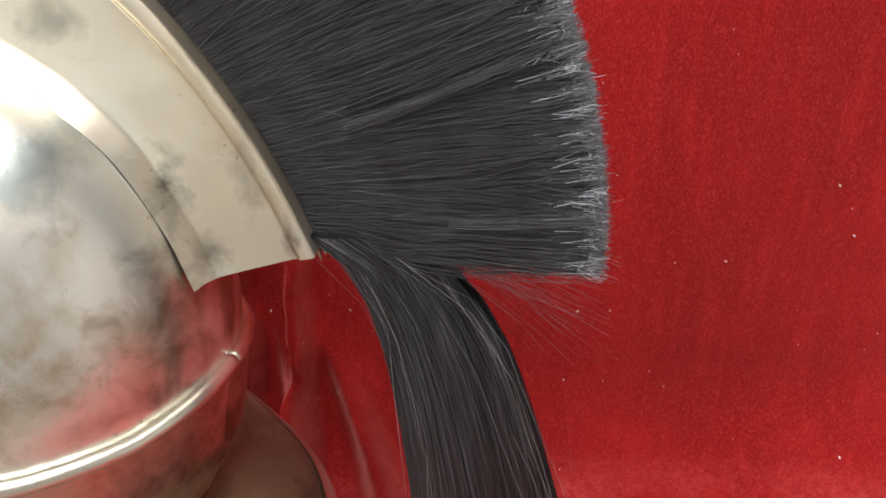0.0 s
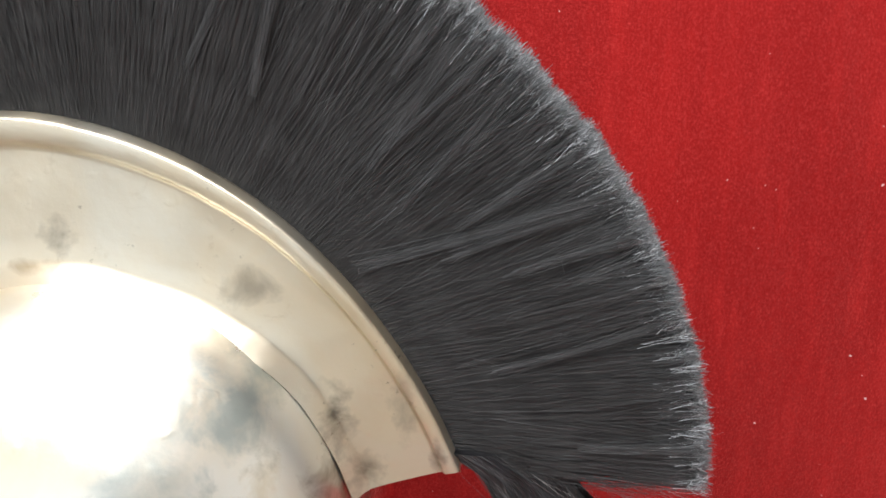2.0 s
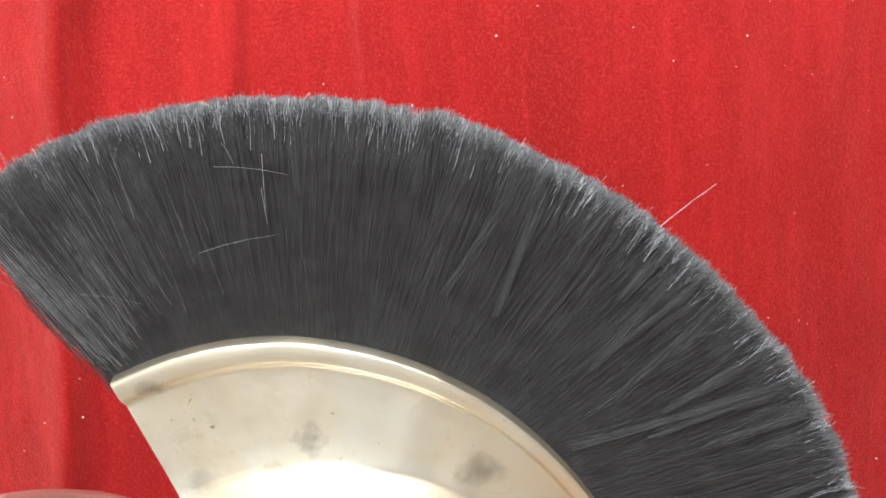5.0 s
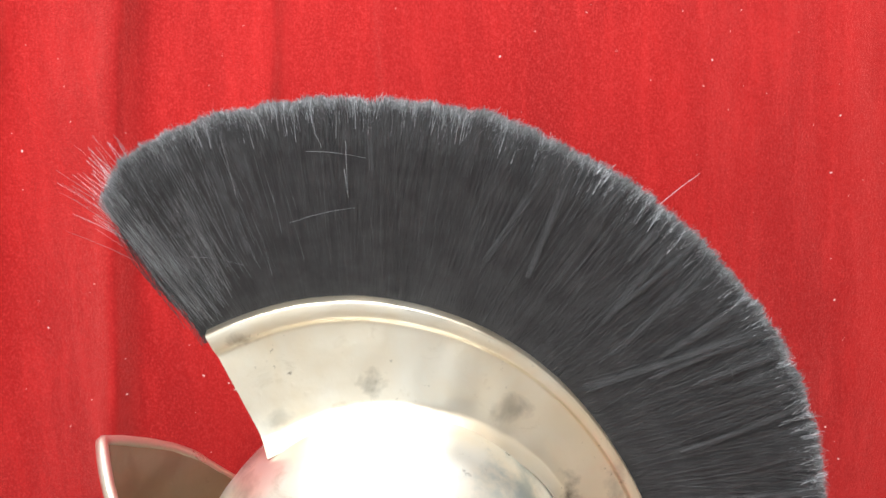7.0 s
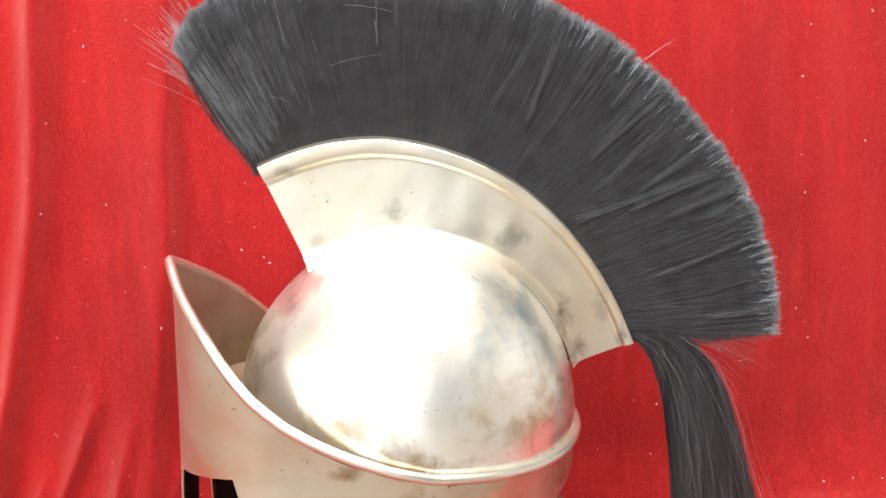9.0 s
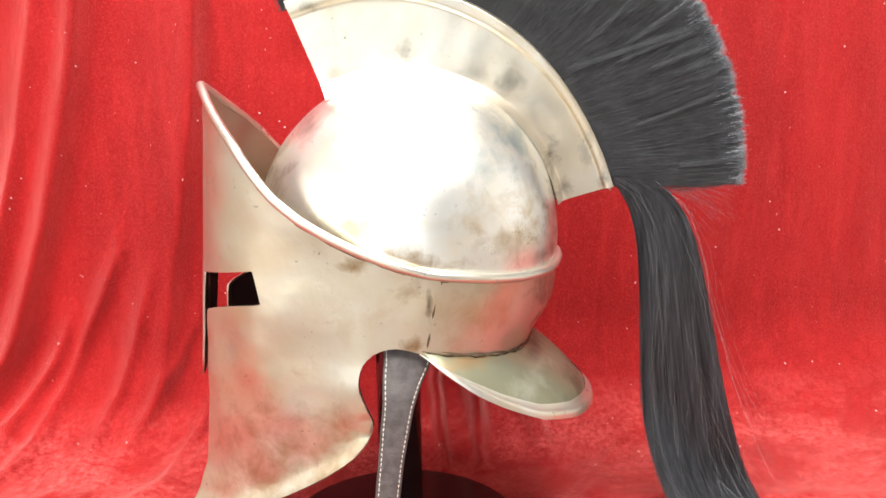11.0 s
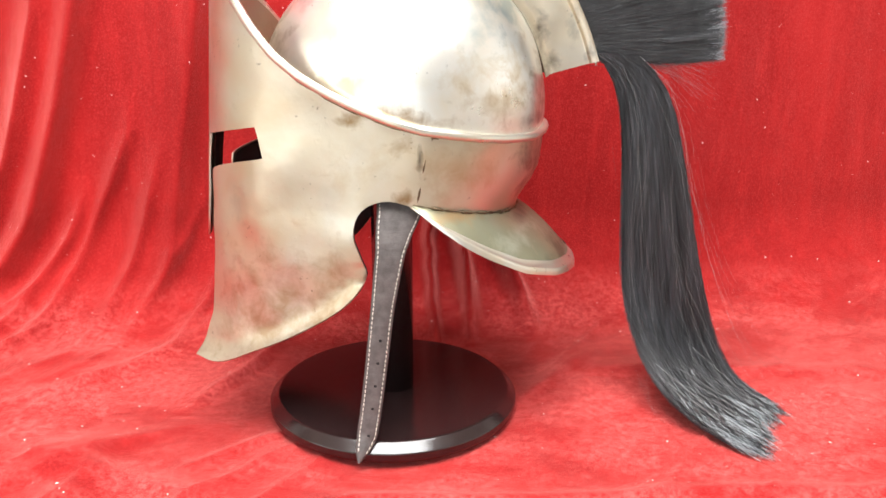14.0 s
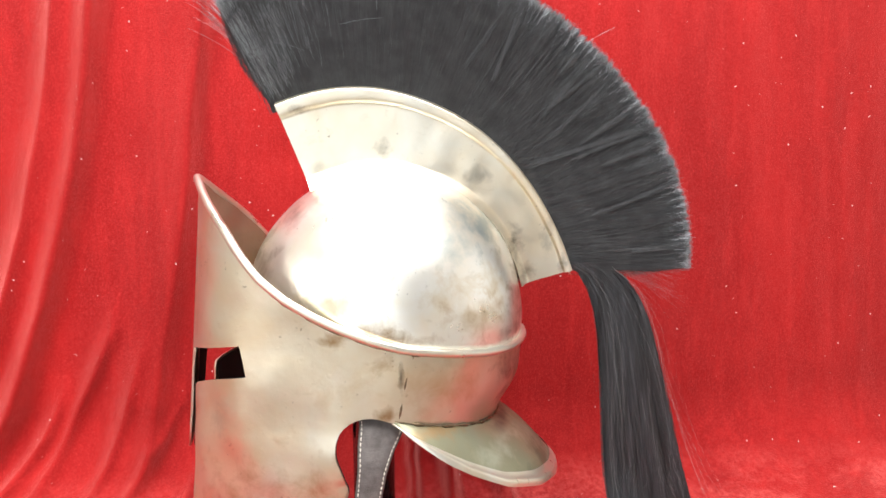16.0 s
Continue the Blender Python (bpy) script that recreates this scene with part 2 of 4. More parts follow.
THREAD, _, _ = material("cream_thread", (0.7, 0.64, 0.55), 0.8)
HOLE, _, _ = material("hole_shade", (0.008, 0.007, 0.007), 0.9)


def plaster(name, colour):
    m, t, b = material(name, colour, 0.85)
    co = t.nodes.new("ShaderNodeTexCoord").outputs["Object"]
    base = mix(t, noise_node(t, co, 3, 6), tuple(c * 0.92 for c in colour), colour)
    t.links.new(base, b.inputs["Base Color"])
    bump(t, b, noise_node(t, co, 80, 4), 0.15, 0.002)
    return m


WALL = plaster("white_plaster", (0.74, 0.72, 0.68))
TANWALL = plaster("cream_plaster", (0.66, 0.62, 0.55))
FLOORING = plaster("beige_floor", (0.48, 0.44, 0.38))
WOOD = plaster("brown_wood", (0.25, 0.15, 0.08))

# ======== mesh helpers ========


def part(name, bm, mat, parent=None, label="", smooth=True):
    """Links a bmesh as one mesh object, under parent if given."""
    me = bpy.data.meshes.new(name)
    bm.to_mesh(me)
    bm.free()
    return part_mesh(name, me, mat, parent, label, smooth)


def part_mesh(name, me, mat, parent=None, label="", smooth=True):
    me.materials.append(mat)
    me.polygons.foreach_set("use_smooth", [smooth] * len(me.polygons))
    ob = new(name, me)
    if parent:
        ob.parent = parent
    if label:
        tagged(ob, label)
    return ob


def grid_mesh(pts, closed_u=False, closed_v=False):
    """A bmesh from rows of points."""
    bm = bmesh.new()
    vs = [[bm.verts.new(p) for p in row] for row in pts]
    nu, nv = len(vs), len(vs[0])
    for i in range(nu if closed_u else nu - 1):
        for j in range(nv if closed_v else nv - 1):
            bm.faces.new((vs[i][j], vs[(i + 1) % nu][j], vs[(i + 1) % nu][(j + 1) % nv], vs[i][(j + 1) % nv]))
    return bm


def thicken(bm, t):
    """Gives a sheet its thickness, with crisp edges; the inner side takes the second material."""
    bm.normal_update()
    inner = {v: v.co - v.normal * t for v in bm.verts}
    faces, edges = list(bm.faces), [e for e in bm.edges if len(e.link_faces) == 1]
    twin = {v: bm.verts.new(p) for v, p in inner.items()}
    for f in faces:
        bm.faces.new([twin[v] for v in reversed(f.verts)]).material_index = 1
    for e in edges:
        a, b = e.link_loops[0].vert, e.link_loops[0].link_loop_next.vert
        bm.faces.new([bm.verts.new(p) for p in (b.co, a.co, inner[a], inner[b])])
    return bm


def lathe(profile, n=96):
    """A solid of revolution round z from (radius, z) pairs, closed at its ends."""
    bm = grid_mesh([[(r * math.cos(2 * math.pi * k / n), r * math.sin(2 * math.pi * k / n), z) for r, z in profile] for k in range(n)], closed_u=True)
    bmesh.ops.remove_doubles(bm, verts=bm.verts, dist=1e-6)
    bmesh.ops.recalc_face_normals(bm, faces=bm.faces)
    return bm


def box_mesh(x0, x1, y0, y1, z0, z1, bevel=0.0):
    bm = bmesh.new()
    bmesh.ops.create_cube(bm, size=1)
    for v in bm.verts:
        v.co = Vector(((x0 + x1) / 2 + v.co.x * (x1 - x0), (y0 + y1) / 2 + v.co.y * (y1 - y0), (z0 + z1) / 2 + v.co.z * (z1 - z0)))
    if bevel:
        bmesh.ops.bevel(bm, geom=bm.edges, offset=bevel, segments=2, affect="EDGES")
    return bm


def curve_through(pts, n):
    """n points on a smooth curve through pts (Catmull-Rom, by chord length)."""
    p = np.array(pts, float)
    d = np.concatenate(([0], np.cumsum(np.linalg.norm(np.diff(p, axis=0), axis=1))))
    m = np.empty_like(p)
    m[1:-1] = (p[2:] - p[:-2]) / (d[2:] - d[:-2])[:, None]
    m[0], m[-1] = (p[1] - p[0]) / (d[1] - d[0]), (p[-1] - p[-2]) / (d[-1] - d[-2])
    s = np.linspace(0, d[-1], n)
    i = np.clip(np.searchsorted(d, s, "right") - 1, 0, len(p) - 2)
    h = (d[i + 1] - d[i])[:, None]
    u = ((s - d[i])[:, None]) / h
    return (2 * u**3 - 3 * u**2 + 1) * p[i] + (u**3 - 2 * u**2 + u) * h * m[i] + (-2 * u**3 + 3 * u**2) * p[i + 1] + (u**3 - u**2) * h * m[i + 1]


def tube(path, radius, n=10, flat=1.0, up=(0, 0, 1)):
    """A closed-ended tube along a path; radius may be a list."""
    path = [Vector(p) for p in path]
    rows = []
    for i, p in enumerate(path):
        t = (path[min(i + 1, len(path) - 1)] - path[max(i - 1, 0)]).normalized()
        a = t.cross(Vector(up)).normalized()
        b = a.cross(t)
        r = radius[i] if hasattr(radius, "__len__") else radius
        rows.append([p + a * (r * flat * math.cos(2 * math.pi * k / n)) + b * (r * math.sin(2 * math.pi * k / n)) for k in range(n)])
    bm = grid_mesh(rows, closed_v=True)
    bm.verts.ensure_lookup_table()
    bm.faces.new([bm.verts[k] for k in range(n)])
    bm.faces.new([bm.verts[len(rows) * n - n + k] for k in reversed(range(n))])
    bmesh.ops.recalc_face_normals(bm, faces=bm.faces)
    return bm


def strands(name, paths, widths, mat, parent, label="", face=None, loose=1.0, ends=()):
    """Thin hairs as tapering ribbons. paths: array (hairs, points, 3); widths: per hair."""
    n, k, _ = paths.shape
    rng = np.random.default_rng(5)
    along = np.gradient(paths, axis=1)
    side = rng.normal(size=(n, 1, 3))
    side = side * loose + (0 if face is None else np.array(face))
    side = np.cross(along, np.broadcast_to(side, along.shape))
    side /= np.linalg.norm(side, axis=2, keepdims=True) + 1e-9
    taper = np.linspace(1, 0.55, k)[None, :, None] * widths[:, None, None] / 2
    verts = np.stack((paths - side * taper, paths + side * taper), axis=2).reshape(-1, 3)
    base = (np.arange(n)[:, None] * k + np.arange(k - 1)[None, :]) * 2
    faces = np.stack((base, base + 1, base + 3, base + 2), axis=2).reshape(-1, 4)
    me = bpy.data.meshes.new(name)
    me.vertices.add(len(verts))
    me.vertices.foreach_set("co", verts.ravel())
    me.loops.add(faces.size)
    me.loops.foreach_set("vertex_index", faces.ravel())
    me.polygons.add(len(faces))
    me.polygons.foreach_set("loop_start", np.arange(0, faces.size, 4))
    me.update()
    ob = part_mesh(name, me, mat, parent, label, True)
    if ends:
        for end in ends:
            me.materials.append(end)
        segment = np.clip(np.arange(k - 1) - (k - 1 - len(ends)) + 1, 0, len(ends))
        me.polygons.foreach_set("material_index", np.tile(segment, n).astype(np.int32))
    return ob


def smooth_noise(x, seed, scale):
    """A smooth random number in -1..1 along x."""
    r = np.random.default_rng(seed).uniform(-1, 1, 4096)
    u = np.asarray(x) * scale + 64
    i = np.floor(u).astype(int)
    f = u - i
    f = f * f * (3 - 2 * f)
    return r[i % 4096] * (1 - f) + r[(i + 1) % 4096] * f


# ======== the unseen room, added to close the place and feed the reflections ===
tagged(part("floor", box_mesh(-2.4, 2.4, -2.6, 0.54, -0.82, -0.76), FLOORING, smooth=False), "plain brownish room floor", "floor", kind="structure")
tagged(part("ceiling", box_mesh(-2.4, 2.4, -2.6, 0.54, 1.75, 1.82), WALL, smooth=False), "plain white ceiling", "ceiling", kind="structure")
tagged(part("wall_north", box_mesh(-2.4, 2.4, 0.44, 0.54, -0.76, 1.75), WALL, smooth=False), "plain white plaster wall", "wall", kind="structure")
tagged(part("wall_west", box_mesh(-2.5, -2.4, -2.6, 0.54, -0.76, 1.75), TANWALL, smooth=False), "plain cream plaster wall", "wall", kind="structure")
tagged(part("wall_east", box_mesh(2.4, 2.5, -2.6, 0.54, -0.76, 1.75), TANWALL, smooth=False), "plain cream plaster wall", "wall", kind="structure")
wall_s = bmesh.new()
for x0, x1, z0, z1 in ((-2.4, -1.8, -0.76, 1.75), (1.6, 2.4, -0.76, 1.75), (-1.8, 1.6, -0.76, -0.1), (-1.8, 1.6, 1.6, 1.75)):
    piece = box_mesh(x0, x1, -2.6, -2.5, z0, z1)
    tmp = bpy.data.meshes.new("tmp")
    piece.to_mesh(tmp)
    piece.free()
    wall_s.from_mesh(tmp)
    bpy.data.meshes.remove(tmp)
tagged(part("wall_south", wall_s, WALL, smooth=False), "plain white plaster wall with a window opening", "wall", kind="structure")
table = tagged(new("table"), "plain brown wooden table under the velvet cloth", "table")
part("tabletop", box_mesh(-1.3, 1.3, -0.285, 0.43, -0.05, -0.014, 0.004), WOOD, table, smooth=False)
for lx_, ly_ in ((-1.24, -0.24), (1.24, -0.24), (-1.24, 0.37), (1.24, 0.37)):
    part("leg", box_mesh(lx_ - 0.03, lx_ + 0.03, ly_ - 0.03, ly_ + 0.03, -0.76, -0.05, 0.004), WOOD, table, smooth=False)

# ======== red velvet cloth: over the table and up the wall ========


# each hanging fold: its line as (height, x), reach to the west and east of it, depth, and the heights where it has died out below and above
FOLDS = [
    ([(0.70, -0.285), (0.47, -0.325), (0.34, -0.347), (0.25, -0.370), (0.17, -0.400), (0.11, -0.424), (0.06, -0.448), (0.0, -0.500)], 0.034, 0.014, 0.026, -0.05, 9),
    ([(0.70, -0.170), (0.57, -0.192), (0.41, -0.210), (0.30, -0.225), (0.20, -0.241), (0.07, -0.262), (0.0, -0.285)], 0.046, 0.013, 0.024, 0.01, 9),
    ([(0.60, -0.345), (0.346, -0.388), (0.285, -0.406), (0.19, -0.436), (0.08, -0.490), (0.0, -0.550)], 0.022, 0.012, 0.017, -0.05, 9),
    ([(0.22, -0.298), (0.164, -0.321), (0.124, -0.344), (0.062, -0.371), (0.02, -0.392), (0.0, -0.415)], 0.015, 0.009, 0.013, -0.04, 0.27),
    ([(0.15, -0.358), (0.09, -0.384), (0.02, -0.427), (0.0, -0.455)], 0.015, 0.009, 0.014, -0.05, 0.17),
    ([(0.20, -0.262), (0.11, -0.291), (0.06, -0.309), (0.02, -0.331), (0.0, -0.345)], 0.014, 0.008, 0.012, -0.03, 0.22),
    ([(0.14, -0.222), (0.09, -0.243), (0.04, -0.272), (0.0, -0.305)], 0.012, 0.007, 0.009, -0.03, 0.16),
    ([(0.12, -0.180), (0.03, -0.215), (0.0, -0.240)], 0.012, 0.007, 0.012, -0.04, 0.14),
    ([(0.85, -0.035), (0.646, -0.056), (0.55, -0.070), (0.45, -0.085)], 0.034, 0.008, 0.011, 0.42, 9),
    ([(0.85, 0.040), (0.64, 0.036), (0.50, 0.040), (0.40, 0.045)], 0.008, 0.050, 0.009, 0.40, 9),
    ([(0.70, -0.440), (0.34, -0.480), (0.15, -0.540), (0.0, -0.640)], 0.030, 0.016, 0.024, -0.05, 9),
    ([(0.70, -0.530), (0.34, -0.570), (0.15, -0.640), (0.0, -0.740)], 0.030, 0.016, 0.022, -0.05, 9),
    ([(0.70, 0.300), (0.30, 0.310), (0.10, 0.300)], 0.050, 0.060, 0.006, 0.05, 9),
]


# creases pressed into the cloth on the table: from, to, height, half width
CREASES = [
    ((-0.42, -0.04), (-0.29, 0.055), 0.007, 0.007), ((-0.36, -0.19), (-0.20, -0.05), 0.007, 0.009), ((-0.17, -0.115), (-0.10, -0.05), 0.005, 0.005),
    ((-0.185, 0.01), (-0.10, 0.17), 0.008, 0.006), ((-0.05, -0.161), (0.62, -0.182), 0.006, 0.006), ((-0.30, -0.10), (-0.15, -0.145), 0.005, 0.008),
    ((-0.50, -0.10), (-0.36, -0.02), 0.008, 0.010), ((0.22, 0.06), (0.50, 0.03), 0.006, 0.012), ((0.13, 0.00), (0.20, 0.09), 0.006, 0.007),
]


def crease_height(u, v):
    total = 0.0
    for (x0, y0), (x1, y1), high, wide in CREASES:
        dx, dy = x1 - x0, y1 - y0
        size = math.hypot(dx, dy)
        along = ((u - x0) * dx + (v - y0) * dy) / size
        if -0.03 < along < size + 0.03:
            off = ((u - x0) * dy - (v - y0) * dx) / size + 0.007 * noise.noise((along * 9, high * 500, 1.0))
            end = min(1.0, (along + 0.03) / 0.05, (size + 0.03 - along) / 0.05)
            total += high * end * math.exp(-((off / (wide if off > 0 else wide * 1.8)) ** 2))
    return total


def cloth_point(u, v):
    """u: metres across; v: metres along the cloth, from the table's front up the wall."""
    wall_y = 0.255 + 0.045 * max(0.0, u) + 0.02 * min(0.0, u)
    bend, rad = wall_y - 0.13, 0.13
    arc = rad * math.pi / 2
    if v < bend:
        p, n = Vector((u, v, 0)), Vector((0, 0, 1))
        k = 0.0
    elif v < bend + arc:
        a = (v - bend) / rad
        p, n = Vector((u, bend + rad * math.sin(a), rad - rad * math.cos(a))), Vector((0, -math.sin(a), math.cos(a)))
        k = a / (math.pi / 2)
    else:
        z = rad + v - bend - arc
        p, n = Vector((u, wall_y + 0.05 * (z - rad), z)), Vector((0, -1, 0.05))
        k = 1.0
    z = p.z
    # hanging folds that lean towards the west as they come down and fan out on the table
    reach = -0.8 * (bend - v) if v < bend else 0.0
    line = u - reach + 0.006 * noise.noise((u * 5, z * 5, 3.1)) + 0.004 * noise.noise((u * 13, z * 9, 7.7))
    fade = 1.0 if k == 1 else max(0.0, 1 - (bend + arc - v) / 0.42) ** 1.2
    d = 0.0
    for way, west, east, high, low_end, top_end in FOLDS:
        e = line - float(np.interp(-z, [-q[0] for q in way], [q[1] for q in way]))
        if abs(e) > 0.16:
            continue
        e /= west if e < 0 else east
        live = min(1.0, max(0.0, (z - low_end) / 0.06)) * min(1.0, max(0.0, (top_end - z) / 0.08))
        d += 1.05 * high * live * (0.85 + 0.5 * noise.noise((high * 900, z * 5.0, 1.5))) * (math.exp(-e * e) + 0.22 * math.exp(-12 * e * e))
    d *= fade
    d += (0.0045 * noise.noise((u * 6, z * 1.8, 0.3)) + 0.0016 * noise.noise((u * 26, z * 8, 2.0))) * k
    # soft creases behind the stand and on the table
    d += min(1.0, k * 2.5) * 0.036 * math.exp(-((u - 0.115 - 0.45 * (0.1 - z)) / 0.011) ** 2) * math.exp(-((z - 0.05) / 0.06) ** 2)
    d += min(1.0, k * 2.5) * 0.034 * math.exp(-((u - 0.075 - 0.2 * (0.1 - z)) / 0.009) ** 2) * math.exp(-((z - 0.06) / 0.05) ** 2)
    flat = 1 - k
    d += flat * crease_height(u, v)
    d += flat * (0.005 * noise.noise((u * 6 + v * 3, v * 8 - u * 2, 5.0)) + 0.0025 * noise.noise((u * 20 + v * 8, v * 16, 1.0)) - 0.006 * math.exp(-(u * u + v * v) / 0.04) - 0.001)
    # crumpled creases that run outwards over the table
    lay = max(0.0, min(1.0, 1.25 - k * 1.6))
    if lay > 0:
        p1, p2 = u * 0.80 - v * 0.60, u * 0.60 + v * 0.80
        r1 = (1 - abs(noise.noise((p1 * 14, p2 * 2.4, 2.7)))) ** 8
        r2 = noise.noise((p1 * 9 + 4, p2 * 6, 6.1))
        d += lay * (0.0120 * r1 * min(1.0, max(0.3, 0.45 - u * 1.8)) + 0.0050 * r2) * (1 - math.exp(-(u * u + v * v) / 0.022))
    # thin sharp pleats behind the helmet
    for x0, h in ((0.047, 0.042), (0.090, 0.040)):
        d += h * k ** 0.4 * math.exp(-((u - x0 + 0.006 * math.sin(z * 9) + 0.007 * noise.noise((x0 * 50, z * 16, 4.0)) + 0.003 * noise.noise((x0 * 70, z * 45, 9.0))) / 0.0062) ** 2) * max(0, 1 - abs(z - 0.13) / 0.26) ** 0.7
    return p + n * d


us = np.concatenate((np.linspace(-0.84, -0.66, 30), np.linspace(-0.655, 0.3, 330), np.linspace(0.305, 0.94, 120)))
vs_ = np.concatenate((np.linspace(-0.27, 0.55, 230), np.linspace(0.56, 1.07, 60)))
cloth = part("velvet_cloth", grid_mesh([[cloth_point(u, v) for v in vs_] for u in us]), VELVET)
tagged(cloth, "crumpled red velvet cloth hung in folds and spread under the stand", "cloth")

# ======== display stand ========
stand = tagged(new("helmet_stand"), "round glossy black wooden stand holding the helmet", "stand")
part("base", lathe([(0, 0.0), (0.1125, 0.0), (0.1148, 0.001), (0.1155, 0.0028), (0.1155, 0.0034), (0.1155, 0.0076), (0.1155, 0.0082), (0.1152, 0.0088), (0.1146, 0.0093), (0.1140, 0.0098), (0.1090, 0.0141), (0.1084, 0.0146), (0.1077, 0.0152), (0.1066, 0.0157), (0.1050, 0.0157), (0, 0.0157)], 128), LACQUER, stand)
part("pole", lathe([(0, 0.0150), (0.0185, 0.0150), (0.0185, 0.33), (0.016, 0.336), (0, 0.337)], 48), LACQUER, stand)

# ======== the helmet ========
HY = 0.0315
helmet = tagged(new("helmet"), "aged brass Greek style helmet with tall black crest on a stand", "helmet")

DCX, DCZ, DA, DB, DC = 0.0125, 0.2776, 0.1253, 0.1050, 0.1308


def dome_z(x, y):
    return DCZ + DC * math.sqrt(max(0.0, 1 - ((x - DCX) / DA) ** 2 - ((y - HY) / DB) ** 2))


rows = []
for i in range(97):
    a = 2 * math.pi * i / 96
    rows.append([(DCX + DA * math.sin(b) * math.cos(a), HY + DB * math.sin(b) * math.sin(a), DCZ + DC * math.cos(b)) for b in np.linspace(0.0, 1.95, 60)])
bm = grid_mesh(rows)
bmesh.ops.remove_doubles(bm, verts=bm.verts, dist=1e-6)
bmesh.ops.recalc_face_normals(bm, faces=bm.faces)
for v in bm.verts:
    v.co += v.normal * 0.0012 * noise.noise(v.co * 22)
part("dome", bm, BRASS_DOME, helmet, "polished brass skull with clouded patina")

# the oval that the face and neck plate follow: front, side and back half axes by height
PLATE_Z = [0.04, 0.064, 0.10, 0.16, 0.19, 0.20, 0.212, 0.225, 0.25, 0.30, 0.40, 0.42]
FRONT = [0.205, 0.196, 0.178, 0.168, 0.1643, 0.163, 0.162, 0.161, 0.159, 0.156, 0.151, 0.150]
SIDE = [0.106, 0.107, 0.109, 0.110, 0.1074, 0.1065, 0.1069, 0.1074, 0.1085, 0.109, 0.107, 0.106]
BACK = [0.100, 0.100, 0.105, 0.110, 0.115, 0.1205, 0.128, 0.1335, 0.1375, 0.138, 0.138, 0.138]


def plate_point(th, z, out=0.0):
    """th: degrees from the front; out: metres outward."""
    c, s = math.cos(radians(th)), math.sin(radians(th))
    a = np.interp(z, PLATE_Z, FRONT if c > 0 else BACK) + out
    if c > 0:
        c -= np.interp(z, [0.28, 0.36, 0.40], [0.0, 0.10, 0.24]) * abs(s) * (1 - abs(s))
    return Vector((-a * c, HY - (np.interp(z, PLATE_Z, SIDE) + out) * s, z))


RIM_TH = [0, 10, 20, 30, 38, 46, 54.5, 64, 73, 81, 90, 100, 110, 120, 133, 151, 171, 180]
RIM_Z = [0.402, 0.3935, 0.3835, 0.372, 0.3605, 0.3425, 0.3235, 0.3070, 0.2945, 0.2845, 0.2745, 0.2670, 0.2630, 0.2595, 0.2560, 0.2545, 0.2580, 0.2590]


def rim_z(th):
    return float(np.interp(abs(th), RIM_TH, RIM_Z))


LOWER = [(30, 0.0615), (42, 0.0625), (55, 0.0815), (66, 0.1010), (77, 0.1240), (82, 0.1420), (83.2, 0.1510), (81.6, 0.1670), (79.8, 0.1835), (80.6, 0.1985), (83.6, 0.2075), (89, 0.2114), (97.5, 0.2066), (106.5, 0.2020), (117, 0.1975), (130, 0.1935), (144, 0.1890), (162, 0.1862), (180, 0.1850)]
K = 0.13 * math.pi / 180


def smooth_line(pts, n):
    return [tuple(p) for p in curve_through([(a * K, z) for a, z in pts], n)]


def plate_outline(top):
    """Half the plate's outline in the flat (arc length, height): nose, eye, cheek, neck, rim."""
    o = smooth_line([(0, 0.157), (2.5, 0.158), (6.5, 0.170), (8, 0.200), (9.5, 0.240), (10.5, 0.2525)], 24)
    o += smooth_line([(12, 0.2537), (30, 0.2600), (47.5, 0.2668)], 14)
    o += smooth_line([(48.2, 0.2630), (51.2, 0.2425)], 6)
    o += smooth_line([(49, 0.2410), (36, 0.2350), (24, 0.2285), (20.8, 0.2255), (20.3, 0.2200)], 14)
    o += smooth_line([(20.6, 0.2100), (23, 0.165), (25.5, 0.115), (28, 0.085), (29.7, 0.0635)], 22)
    o += smooth_line(LOWER, 90)
    o += [(a * K, top(a)) for a in np.linspace(180, 0, 110)]
    return o


def cheek_flare(th, z):
    """The outward roll of the cheek's lower edge."""
    a = abs(th)
    if not 24 < a < 82.5:
        return 0.0
    low = float(np.interp(a, [p[0] for p in LOWER[:6]], [p[1] for p in LOWER[:6]]))
    ear = 0.005 * math.exp(-((a - 80) / 6) ** 2 - ((z - 0.178) / 0.026) ** 2)
    cheek = 0.004 * math.exp(-((a - 52) / 12) ** 2 - ((z - 0.20) / 0.05) ** 2)
    return 0.0060 * max(0.0, 1 - (z - low) / 0.0145) ** 1.6 + ear + cheek


